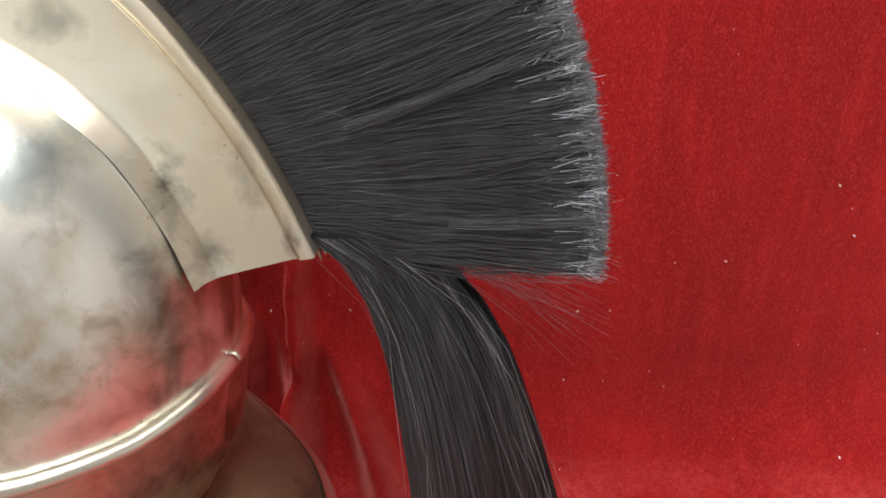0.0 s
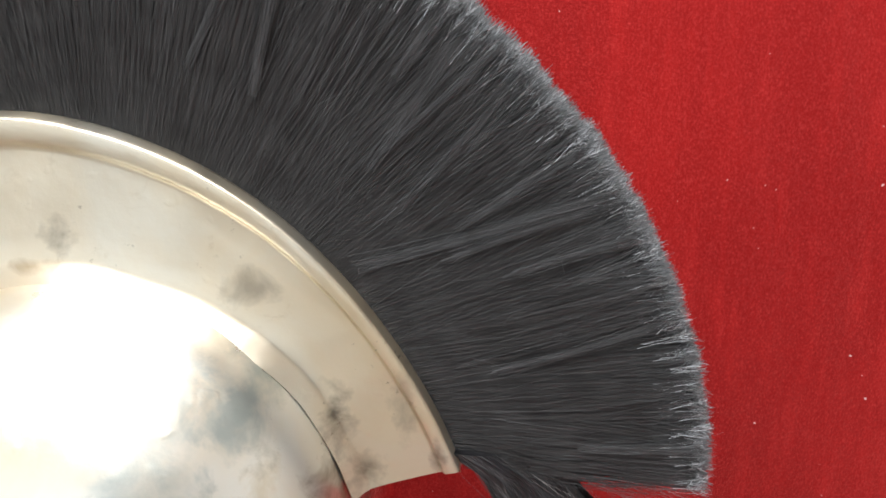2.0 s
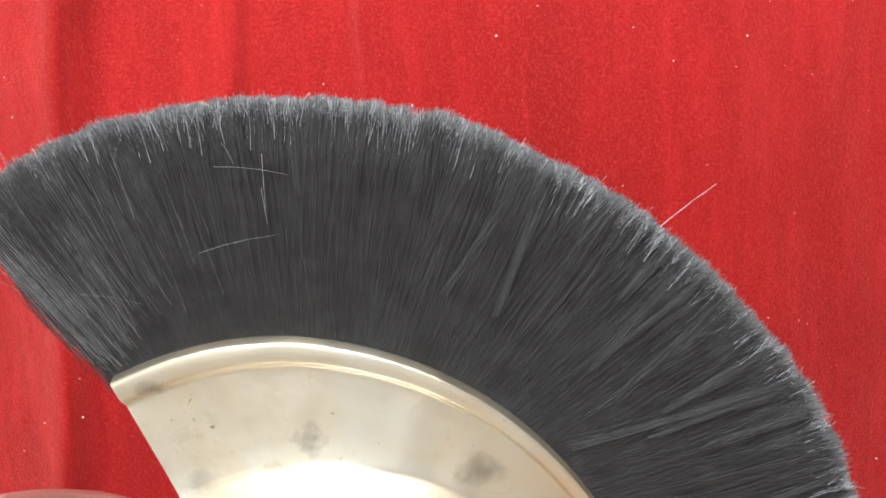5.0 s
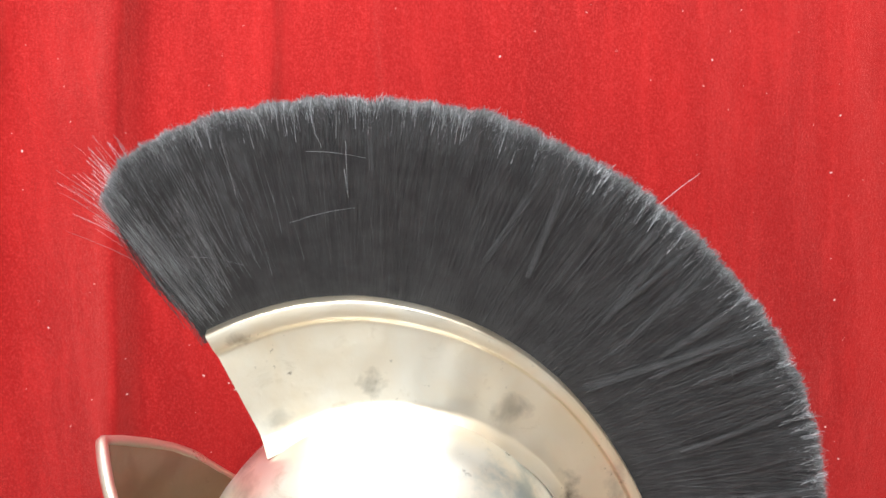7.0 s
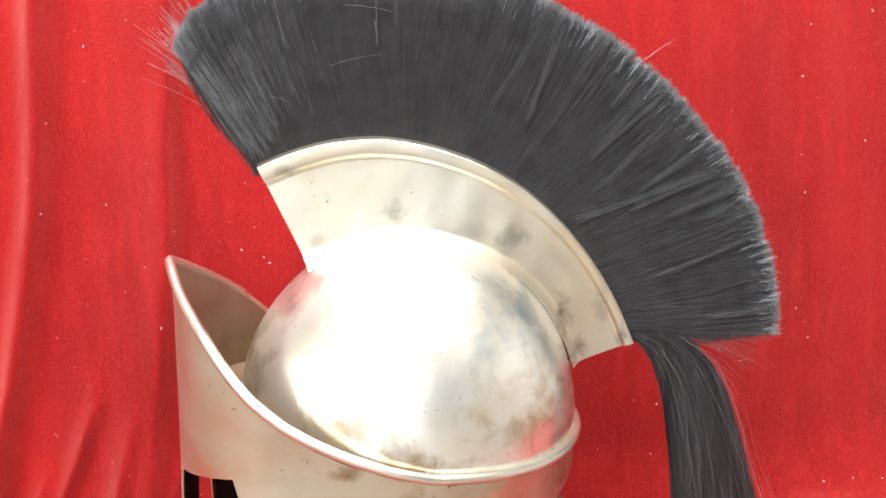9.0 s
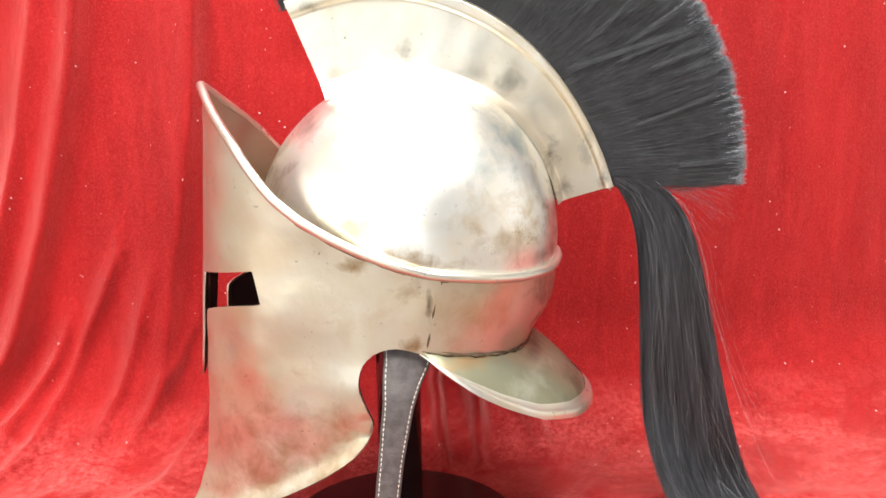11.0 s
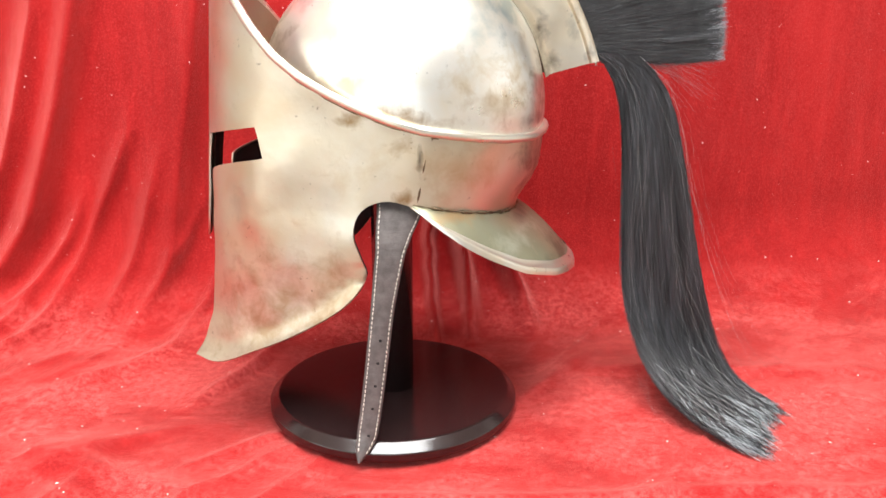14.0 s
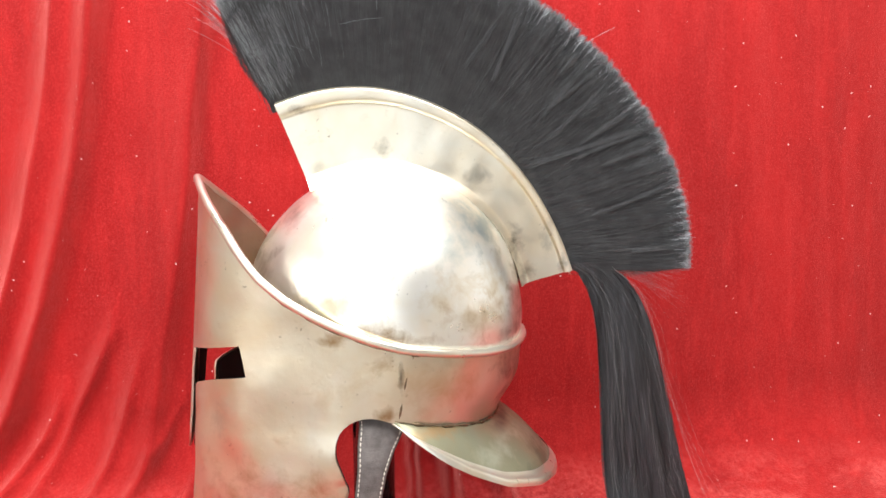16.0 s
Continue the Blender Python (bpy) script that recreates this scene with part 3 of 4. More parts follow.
def plate_mesh(top, out):
    from mathutils.geometry import delaunay_2d_cdt
    bm = bmesh.new()
    half = plate_outline(top)
    pts = [Vector(p) for p in half]
    inner = []
    line = np.array(half)
    step = 0.0062
    for i in range(1, int(180 * K / step)):
        for j in range(int(0.04 / step), int(0.42 / step)):
            q = np.array((i * step, j * step))
            if np.min(np.abs(line - q).sum(axis=1)) > 0.0042:
                inner.append(Vector(q))
    n = len(pts)
    edges = [(i, (i + 1) % n) for i in range(n)]
    verts, _, faces, *_ = delaunay_2d_cdt(pts + inner, edges, [list(range(n))], 1, 1e-6)
    for side in (1, -1):
        vs = [bm.verts.new(plate_point(side * p.x / K, p.y, out + cheek_flare(p.x / K, p.y))) for p in verts]
        for f in faces:
            try:
                bm.faces.new([vs[k] for k in (f if side < 0 else f[::-1])])
            except ValueError:
                pass
    loose = [v for v in bm.verts if not v.link_faces]
    bmesh.ops.delete(bm, geom=loose, context="VERTS")
    bmesh.ops.remove_doubles(bm, verts=bm.verts, dist=1e-5)
    bmesh.ops.recalc_face_normals(bm, faces=bm.faces)
    return bm


bm = plate_mesh(rim_z, 0.0)
for v in bm.verts:
    v.co += v.normal * (0.0012 * noise.noise(v.co * 30) + 0.0022 * noise.noise(v.co * 11))
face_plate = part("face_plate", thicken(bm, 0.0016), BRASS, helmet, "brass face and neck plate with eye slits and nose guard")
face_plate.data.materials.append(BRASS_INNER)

part("lining", plate_mesh(lambda a: min(rim_z(a) - 0.004, 0.286), -0.0045), LINING, helmet, "dark inner lining")

# the web that closes the visor against the dome
rows = []
for a in np.linspace(-78, 78, 60):
    z = 0.302 - 0.010 * (a / 78) ** 2
    p = plate_point(a, z, -0.0015)
    k = math.sqrt(max(0.02, 1 - ((z - DCZ) / DC) ** 2))
    c, sn = math.cos(radians(a)), math.sin(radians(a))
    q = Vector((DCX - (DA - 0.001) * k * c, HY - (DB - 0.001) * k * sn, z - 0.012))
    rows.append([p.lerp(q, j) + Vector((0, 0, -0.006 * math.sin(math.pi * j))) for j in np.linspace(0, 1, 6)])
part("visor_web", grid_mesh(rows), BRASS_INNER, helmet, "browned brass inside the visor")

# raised bead along the visor's edge and round the neck
part("rim_bead", tube([plate_point(a, rim_z(a), 0.0010) for a in np.linspace(-180, 180, 240)], 0.0036, 10), BRASS_EDGE, helmet, "rounded bright brass rim bead")
# flared neck guard
GUARD_TH = [97, 104, 112, 122, 135, 150, 165, 180]
GUARD_Z = [0.2055, 0.1955, 0.1835, 0.1690, 0.1530, 0.1430, 0.1380, 0.1360]
GUARD_W = [0.0, 0.010, 0.018, 0.026, 0.036, 0.046, 0.052, 0.055]


def guard_rows(th):
    a = abs(((th + 180) % 360) - 180)
    zin = float(np.interp(a, [p[0] for p in LOWER[12:]], [p[1] for p in LOWER[12:]])) + 0.0015
    zo, w = float(np.interp(a, GUARD_TH, GUARD_Z)), float(np.interp(a, GUARD_TH, GUARD_W))
    p = plate_point(a if th <= 180 else -a, zin, 0.0)
    c = Vector((0.0, HY, 0))
    outd = Vector((p.x - c.x, p.y - c.y, 0)).normalized()
    return [p + outd * (w * (k ** 0.85)) + Vector((0, 0, (zo - zin) * (0.75 * k + 0.25 * k * k))) for k in np.linspace(0, 1, 12)]


guard_grid = [guard_rows(t) for t in np.linspace(97, 263, 90)]
bm = grid_mesh(guard_grid)
bmesh.ops.recalc_face_normals(bm, faces=bm.faces)
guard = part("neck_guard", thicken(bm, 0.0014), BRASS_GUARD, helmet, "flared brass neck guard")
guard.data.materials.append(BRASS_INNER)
lip = []
for r in guard_grid:
    outd = Vector((r[-1].x - r[0].x, r[-1].y - r[0].y, 0))
    size = min(1.0, outd.length / 0.02)
    outd = outd.normalized() if outd.length > 1e-5 else Vector((0, 0, 0))
    lip.append([r[10] + Vector((0, 0, 0.0018)) * size] + [r[-1] + outd * (0.0030 * math.sin(q * 1.5)) * size + Vector((0, 0, 0.0018 - 0.0076 * (1 - math.cos(q * 1.5)) * size)) for q in (0, 0.25, 0.5, 0.75, 1.0)])
bm = grid_mesh(lip)
bmesh.ops.recalc_face_normals(bm, faces=bm.faces)
part("guard_lip", bm, BRASS_EDGE, guard, "rolled bright brass edge")

# weld seams: up the side of the neck plate and along the top of the guard
for side in (1, -1):
    wr = random.Random(4)
    line = [plate_point(side * a, z, 0.0004) for a, z in zip(np.interp(np.linspace(0, 1, 40), [0, 0.3, 0.6, 1], [104, 101.8, 100.6, 99.6]), np.linspace(0.262, 0.210, 40))]
    part("weld_seam", tube(line, [0.00022 + 0.0009 * max(0.0, float(smooth_noise(k / 40, 51, 11))) for k in range(40)], 6), BRASS_WELD, helmet, "rough blackened weld seam")
    line = [plate_point(side * a, float(np.interp(a, [p[0] for p in LOWER[12:]], [p[1] for p in LOWER[12:]])) + 0.002, 0.0008) for a in np.linspace(98, 180, 60)]
    part("weld_seam", tube(line, [0.0003 + 0.0015 * wr.random() ** 2 for _ in line], 6), BRASS_WELD, helmet, "rough blackened weld seam")

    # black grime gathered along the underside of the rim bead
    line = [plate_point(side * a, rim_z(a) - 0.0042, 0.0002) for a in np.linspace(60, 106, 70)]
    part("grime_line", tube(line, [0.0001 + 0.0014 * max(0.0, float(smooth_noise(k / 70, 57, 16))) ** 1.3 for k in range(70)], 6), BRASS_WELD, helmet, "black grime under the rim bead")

# crest holder: two side plates that stand on the dome and a groove along the top
CREST_TOP = [(-0.0815, 0.4642), (-0.0620, 0.4710), (-0.0404, 0.4760), (-0.0192, 0.4785), (0.0088, 0.4775), (0.0368, 0.4715), (0.0649, 0.4610), (0.0896, 0.4475), (0.1145, 0.4282), (0.1370, 0.4040), (0.1577, 0.3740), (0.1742, 0.3420), (0.1848, 0.3135)]
HALF = 0.0100
NU = 70
top_line = curve_through(CREST_TOP, NU)
low_line = curve_through([(-0.0521, 0.3910), (-0.0265, 0.4003), (-0.0040, 0.4055), (0.0280, 0.4050), (0.0586, 0.3960), (0.0891, 0.3800), (0.1149, 0.3550), (0.1305, 0.3245), (0.1376, 0.3016)], NU)
PROFILE = [(-0.015, 0.0088), (0.0, 0.0078), (0.05, 0.0044), (0.10, 0.0014), (0.125, 0.0002), (0.15, -0.0004), (0.30, -0.0014), (0.45, -0.0020), (0.65, -0.0025), (0.80, -0.0026), (0.822, -0.0025), (0.835, -0.0020), (0.85, -0.0008), (0.865, 0.0000), (0.885, 0.0004), (0.93, 0.0007), (0.97, 0.0008), (0.99, 0.0006), (1.0, 0.0001)]
for side in (-1, 1):
    rows = []
    for i in range(NU):
        tx, tz = top_line[i]
        s = i / (NU - 1)
        lx, lz = low_line[i]
        taper = 1.0 - 0.25 * s
        row = []
        for k, o in PROFILE:
            x, z = lx + (tx - lx) * k, lz + (tz - lz) * k
            if k < 0.05:
                z = z - 0.001
            row.append((x, HY + side * (HALF + o * (taper if k < 0.13 else 1)), z))
        row.append((tx, HY + side * (HALF - 0.0012), tz + 0.0006))
        row.append((tx, HY + side * (HALF - 0.0050), tz + 0.0020))
        row.append((tx, HY + side * (HALF - 0.0074), tz + 0.0022))
        row.append((tx, HY + side * (HALF - 0.0078), tz - 0.005))
        rows.append(row)
    bm = grid_mesh(rows)
    for v in bm.verts:
        v.co.y += 0.0007 * noise.noise(v.co * 40)
    bmesh.ops.recalc_face_normals(bm, faces=bm.faces)
    if sum(f.normal.y * side for f in bm.faces) < 0:
        bmesh.ops.reverse_faces(bm, faces=bm.faces)
    ob = part("crest_plate", thicken(bm, 0.0010), BRASS_CREST, helmet, "curved brass crest side plate with stained patches")
    ob.data.materials.append(BRASS_INNER)
# end caps of the holder
for i, nm in ((0, "front_cap"), (NU - 1, "back_cap")):
    tx, tz = top_line[i]
    lx, lz = low_line[i]
    dx = 0.003 if i == 0 else -0.004
    part(nm, grid_mesh([[(lx + (tx - lx) * k + dx, HY + y, lz + (tz - lz) * k + 0.002 * (1 - k)) for y in (-0.0068, 0, 0.0068)] for k in np.linspace(0, 1, 8)]), BRASS, helmet)

# ======== the brush of the crest ========
TIPS = [(-0.1260, 0.5490), (-0.1120, 0.5680), (-0.0785, 0.5840), (-0.0375, 0.5925), (0.0080, 0.5945), (0.0480, 0.5900), (0.0930, 0.5800), (0.1370, 0.5570), (0.1760, 0.5325), (0.2110, 0.5000), (0.2430, 0.4620), (0.2640, 0.4270), (0.2790, 0.3900), (0.2880, 0.3540), (0.2900, 0.3140)]
rng = np.random.default_rng(11)
N = 100000
top_s = curve_through(CREST_TOP, 400)
tip_s = curve_through(TIPS, 400)
s = rng.uniform(0, 1, N)
v = rng.uniform(-1, 1, N)
v = np.sign(v) * np.abs(v) ** 0.55
clump = smooth_noise(s, 1, 60) * 0.5 + smooth_noise(s + v * 0.02, 2, 170) * 0.5
lump = smooth_noise(s + 0.013 * np.sign(v), 31, 150)
# bristles gather into locks towards their ends, more so at the back, with dark gaps between
def lock_cell(at, back):
    return at * 80 + 0.8 * smooth_noise(at, 41, 40) + 0.5 * back


def lock_pull(at, back):
    """How far a bristle's end moves along the crest towards the middle of its lock."""
    c = lock_cell(at, back)
    amount = np.clip(0.70 + 0.5 * smooth_noise(at, 42, 25), 0, 1.0) * np.interp(at, [0, 0.3, 0.5, 1], [0.35, 0.45, 0.80, 0.85])
    return (np.floor(c) + 0.5 - c) / 80 * amount


cell = lock_cell(s, v > 0)
level = smooth_noise(np.floor(cell), 43, 1.0)
s_tip = np.clip(s + lock_pull(s, v > 0) * (rng.uniform(size=N) < 0.88) + 0.004 * clump + 0.0045 * lump + 0.0022 * rng.normal(size=N), 0, 1)
root = top_s[(s * 0.985 * 399).astype(int)]
tip = tip_s[(s_tip * 399).astype(int)]
gap = tip - root
length = 1.0 + 0.012 * rng.normal(size=N) - 0.05 * (rng.uniform(size=N) ** 6) * rng.uniform(size=N) + 0.012 * smooth_noise(s, 7, 90)
KP = 6
STEPS = [0, 0.45, 0.80, 0.915, 0.965, 1.0]
paths = np.zeros((N, KP, 3))
bow = 0.004 * rng.normal(size=N) + 0.003 * clump
first = np.where(rng.uniform(size=N) < 0.35, -0.05, rng.uniform(-0.05, 0.75, N))
cross = 0.03 * rng.normal(size=N)
perp = np.stack((-gap[:, 1], gap[:, 0]), 1)
perp_n = perp / np.linalg.norm(perp, axis=1, keepdims=True)
for k in range(KP):
    f = first + (1 - first) * STEPS[k]
    fp = np.clip(f, 0, 1)
    q = root + gap * (f * length)[:, None] + perp_n * (bow * np.sin(math.pi * fp))[:, None] + perp * (cross * (f - 1))[:, None]
    paths[:, k, 0], paths[:, k, 2] = q[:, 0], q[:, 1]
    paths[:, k, 1] = HY + v * (0.0020 + 0.0243 * fp ** 0.85) + 0.0026 * level * fp * np.sign(v) + 0.0012 * rng.normal(size=N) * fp + 0.0015 * smooth_noise(s, 9, 80) * fp
plume = strands("plume", paths, rng.uniform(0.00014, 0.0003, N), HAIR, helmet, "stiff black bristle crest fanned upright, tips painted paler with caught light", (0, 1, 0), 0.14, (HAIRMID, HAIRMID, HAIREND_LIT))
# locks that have slipped across their neighbours: place along the crest, slip, thickness, from and to
LOCKS = [(0.755, -0.22, 0.012, 0.05, 1.0), (0.765, -0.12, 0.010, 0.35, 1.0), (0.470, -0.16, 0.014, 0.33, 0.93), (0.860, 0.06, 0.010, 0.30, 1.0), (0.640, -0.08, 0.010, 0.45, 1.0)]
LOCKS += [(rng.uniform(0.03, 0.97), rng.normal() * 0.05, 0.014, rng.uniform(0.3, 0.7), rng.uniform(0.92, 1.0)) for _ in range(16)]
PER = 90
lk = np.zeros((len(LOCKS) * PER, 6, 3))
for i, (at, slip, thick, w0, w1) in enumerate(LOCKS):
    r_, t_ = top_s[int(at * 399)], tip_s[int(at * 399)]
    gv = t_ - r_
    pv = np.array((-gv[1], gv[0]))
    curl = rng.normal() * 0.010
    wide, h0, h1 = rng.normal(size=PER) * thick, w0 + 0.3 * rng.uniform(size=PER) ** 2, w1 - 0.12 * rng.uniform(size=PER) ** 2
    own = rng.normal(size=PER) * 0.02
    for k in range(6):
        w = h0 + np.maximum(h1 - h0, 0.05) * k / 5
        off = (slip + own) * (w - 0.8) + curl * np.sin(math.pi * w) + wide * w
        q = r_ + gv * w[:, None] + pv * off[:, None]
        sl = slice(i * PER, (i + 1) * PER)
        lk[sl, k, 0], lk[sl, k, 2] = q[:, 0], q[:, 1]
        lk[sl, k, 1] = HY - 0.0030 - 0.0243 * np.minimum(w, 1) ** 0.85 - 0.0016 * rng.uniform(size=PER)
strands("loose_lock", lk, rng.uniform(0.00012, 0.00022, len(lk)), HAIRMID, plume, "paler slipped locks of bristle", (0, 1, 0), 0.35)["kind"] = "stuff"
# paler single bristles: wisps thickest at the front edge, a painted light haze over the outer half
NP = 2600
ps = np.where(rng.uniform(size=NP) < 0.50, np.clip(rng.exponential(0.085, NP), 0, 1), rng.uniform(0, 1, NP))
pr, pt = top_s[(ps * 399).astype(int)], tip_s[(ps * 399).astype(int)]
pg = pt - pr
pperp = np.stack((-pg[:, 1], pg[:, 0]), 1)
w0 = 1 - rng.uniform(0.0, 1.0, NP) ** 1.3 * np.clip(1.05 - 2.0 * ps, 0.85, 1) * 0.98
w1 = np.minimum(w0 + rng.uniform(0.1, 0.5, NP), rng.uniform(0.93, 1.0, NP))
lean = rng.normal(size=NP) * 0.05
pale = np.zeros((NP, 4, 3))
for k in range(4):
    w = w0 + (w1 - w0) * k / 3
    q = pr + pg * w[:, None] + pperp * (lean * (w - 0.8))[:, None]
    pale[:, k, 0], pale[:, k, 2] = q[:, 0], q[:, 1]
    pale[:, k, 1] = HY - (0.0030 + 0.0243 * w ** 0.85) - 0.0010 * rng.uniform(size=NP)
front = rng.uniform(size=NP) < np.clip(1 - ps / 0.22, 0, 1) ** 1.6
for edge, mat, thick in ((front, HAIREND_LIT, 1.1), (~front, HAIRMID, 1.0)):
    strands("pale_bristle", pale[edge], thick * rng.uniform(0.00010, 0.00018, int(edge.sum())), mat, plume, "pale front wisps and painted light haze", (0, 1, 0), 0.35)["kind"] = "stuff"
# frayed ends of the bristles, the light on them put into the colour
NF = 40000
fs = rng.uniform(0, 1, NF) ** 0.9
fv = rng.uniform(-1, 1, NF)
fv = np.sign(fv) * np.abs(fv) ** 0.6
ft, fr_ = tip_s[(np.clip(fs + lock_pull(fs, fv > 0), 0, 1) * 399).astype(int)], top_s[(fs * 399).astype(int)]
fg = ft - fr_
flen = np.clip(rng.exponential(0.032, NF), 0.012, 0.14)
fends = 0.985 + 0.014 * rng.normal(size=NF) + 0.012 * smooth_noise(fs, 7, 90)
frayed = np.zeros((NF, 3, 3))
kink = rng.normal(size=(NF, 3)) * 0.0012
for k in range(3):
    w = fends - flen * (1 - k / 2)
    q = fr_ + fg * w[:, None]
    frayed[:, k, 0], frayed[:, k, 2] = q[:, 0], q[:, 1]
    frayed[:, k, 1] = HY + fv * 0.0268
    frayed[:, k] += kink * (k / 2)
strands("frayed_fringe", frayed, rng.uniform(0.00014, 0.00026, NF), TIPHAIR_LIT, plume, "frayed bristle ends painted pale with caught light")
# packed middle of the brush, darkened as the shade in its gaps
rows = []
for i in range(0, 400, 8):
    r_, t_ = top_s[i], tip_s[i]
    rows.append([(r_[0] + (t_[0] - r_[0]) * k, HY + sgn * w, r_[1] + (t_[1] - r_[1]) * k) for k, w, sgn in ((-0.05, 0.0012, -1), (0.25, 0.006, -1), (0.5, 0.012, -1), (0.86, 0.018, -1), (0.91, 0.003, 1), (0.86, 0.018, 1), (0.5, 0.012, 1), (0.25, 0.006, 1), (-0.05, 0.0012, 1))])
part("hair_shade_core", grid_mesh(rows), CORE, plume)
# stray bristles that stand off the brush
ns = 270
st = np.zeros((ns, 5, 3))
for i in range(ns):
    if i < 110:
        a = rng.uniform(0.0, 0.05)
        extra, turn = rng.uniform(0.85, 1.2), abs(rng.normal()) * 0.15
    elif i < 235:
        a = rng.uniform(0.97, 1.0)
        extra, turn = rng.uniform(0.7, 1.08), -abs(rng.normal()) * 0.22
    else:
        a = rng.uniform(0, 1)
        extra, turn = rng.uniform(1.0, 1.07), rng.normal() * 0.1
    r_, t_ = top_s[int(a * 399)], tip_s[int(a * 399)]
    dv = (t_ - r_) * extra
    pv = np.array((-dv[1], dv[0]))
    for k in range(5):
        f = 0.5 + 0.5 * k / 4
        q = r_ + dv * f + pv * turn * f * f
        st[i, k] = (q[0], HY + rng.uniform(-0.002, 0.002) - 0.008 * (1 - f), q[1] - (0.012 * (f - 0.5) ** 2 * (i % 5) if 110 <= i < 235 else 0))
# short loose hairs caught on the face of the brush
nl = 60
lo = np.zeros((nl, 4, 3))
for i in range(nl):
    a, h = rng.uniform(0.03, 0.97), rng.uniform(0.2, 0.9)
    r_, t_ = top_s[int(a * 399)], tip_s[int(a * 399)]
    c0, dv = r_ + (t_ - r_) * h, (t_ - r_) / np.linalg.norm(t_ - r_)
    turn = rng.normal() * (0.25 if i > 8 else 1.2)
    dv = np.array((dv[0] * math.cos(turn) - dv[1] * math.sin(turn), dv[0] * math.sin(turn) + dv[1] * math.cos(turn)))
    ln = rng.uniform(0.006, 0.02)
    for k in range(4):
        q = c0 + dv * ln * (k / 3)
        lo[i, k] = (q[0], HY - 0.0048 - 0.0243 * h ** 0.85 - 0.0012 * k / 3, q[1] + 0.0008 * math.sin(k))
# a few longer hairs caught crosswise near the front
for i, (x0, z0, x1, z1) in enumerate(((-0.024, 0.5296, 0.012, 0.5353), (-0.012, 0.568, 0.020, 0.5621), (0.008, 0.557, 0.009, 0.541), (-0.007, 0.578, -0.003, 0.569), (-0.080, 0.5150, -0.052, 0.508), (0.010, 0.572, 0.009, 0.548))):
    lo[i] = [(x0 + (x1 - x0) * k, 0.0020 - 0.0006 * math.sin(3 * k), z0 + (z1 - z0) * k + 0.0012 * math.sin(math.pi * k)) for k in (0, 0.33, 0.67, 1)]
for few, mat in ((lo[:6], TIPHAIR_LIT), (lo[6:], GREYHAIR)):
    strands("loose_hair", few, np.full(len(few), 0.00017), mat, plume, "pale loose hairs lying across the bristles", (0, 1, 0), 0.3)["kind"] = "stuff"
# one long hair leaning out of the back of the brush
st[-1] = [(0.170 + 0.0583 * k, 0.025 + 0.0236 * k, 0.502 + 0.034 * k + 0.002 * math.sin(math.pi * k)) for k in np.linspace(0, 1, 5)]
strands("stray_bristle", st, np.where((np.arange(ns) >= 110) & (np.arange(ns) < 235), 0.00011, 0.0003), TIPHAIR_LIT, plume)["kind"] = "stuff"

# ======== the tail of hair that hangs from the crest ========
SPINE = [(0.172, HY, 0.321), (0.194, HY, 0.321), (0.217, HY - 0.001, 0.306), (0.232, HY - 0.003, 0.274), (0.243, HY - 0.004, 0.218), (0.251, HY - 0.006, 0.160), (0.259, HY - 0.011, 0.105), (0.269, HY - 0.023, 0.060), (0.282, HY - 0.050, 0.026), (0.298, HY - 0.078, 0.012), (0.316, HY - 0.104, 0.007)]
KT = 18
spine = curve_through(SPINE, KT)
NT = 22000
a = rng.uniform(-1, 1, NT)
b = rng.uniform(-1, 1, NT)
keep = np.sqrt(np.clip(1 - a * a * 0.75, 0.1, 1))
f = np.linspace(0, 1, KT)
half_w = np.interp(f, [0, 0.06, 0.2, 0.3, 0.45, 0.6, 0.8, 1], [0.008, 0.016, 0.0225, 0.0255, 0.030, 0.034, 0.041, 0.049])
half_t = np.interp(f, [0, 0.1, 0.3, 0.7, 0.88, 1], [0.006, 0.009, 0.013, 0.012, 0.007, 0.004])
lock = smooth_noise(a + 0.5 * b, 21, 9) * 0.12 + smooth_noise(a + 0.3 * b, 22, 26) * 0.075 + 0.022 * rng.normal(size=NT)
ends = 1.0 + 0.025 * rng.normal(size=NT) + 0.03 * smooth_noise(a, 23, 6) - 0.15 * rng.uniform(size=NT) ** 8
paths = np.zeros((NT, KT, 3))
sway = 0.0025 * rng.normal(size=NT)
for k in range(KT):
    pos = np.clip(f[k] * ends, 0, 1.08) * (KT - 1)
    i0 = np.clip(pos.astype(int), 0, KT - 2)
    w = (pos - i0)[:, None]
    c = spine[i0] * (1 - w) + spine[i0 + 1] * w
    turn_k = max(0.0, (f[k] - 0.62) / 0.38)
    ang = 0.95 * turn_k
    cross = np.array((math.cos(ang), math.sin(ang), 0))
    aa = a + lock * min(1.0, f[k] * 1.6)
    q = c + cross[None, :] * (aa * half_w[k])[:, None]
    depth = np.array((-math.sin(ang), -math.cos(ang), 0)) * (1 - turn_k) + np.array((0, 0, 1)) * turn_k
    q = q + depth[None, :] * (b * keep * half_t[k])[:, None]
    q[:, 0] += sway * math.sin(f[k] * 5 + 1) * f[k]
    q[:, 2] = np.maximum(q[:, 2], 0.0012)
    paths[:, k] = q
tail = strands("hair_tail", paths, rng.uniform(0.00018, 0.0004, NT), TAILHAIR, helmet, "long straight black horsehair tail resting on the cloth", (0, 1, 0.2), 0.45)
# fine stray hairs that hang beside the tail
nw = 95
wisp = np.zeros((nw, 12, 3))
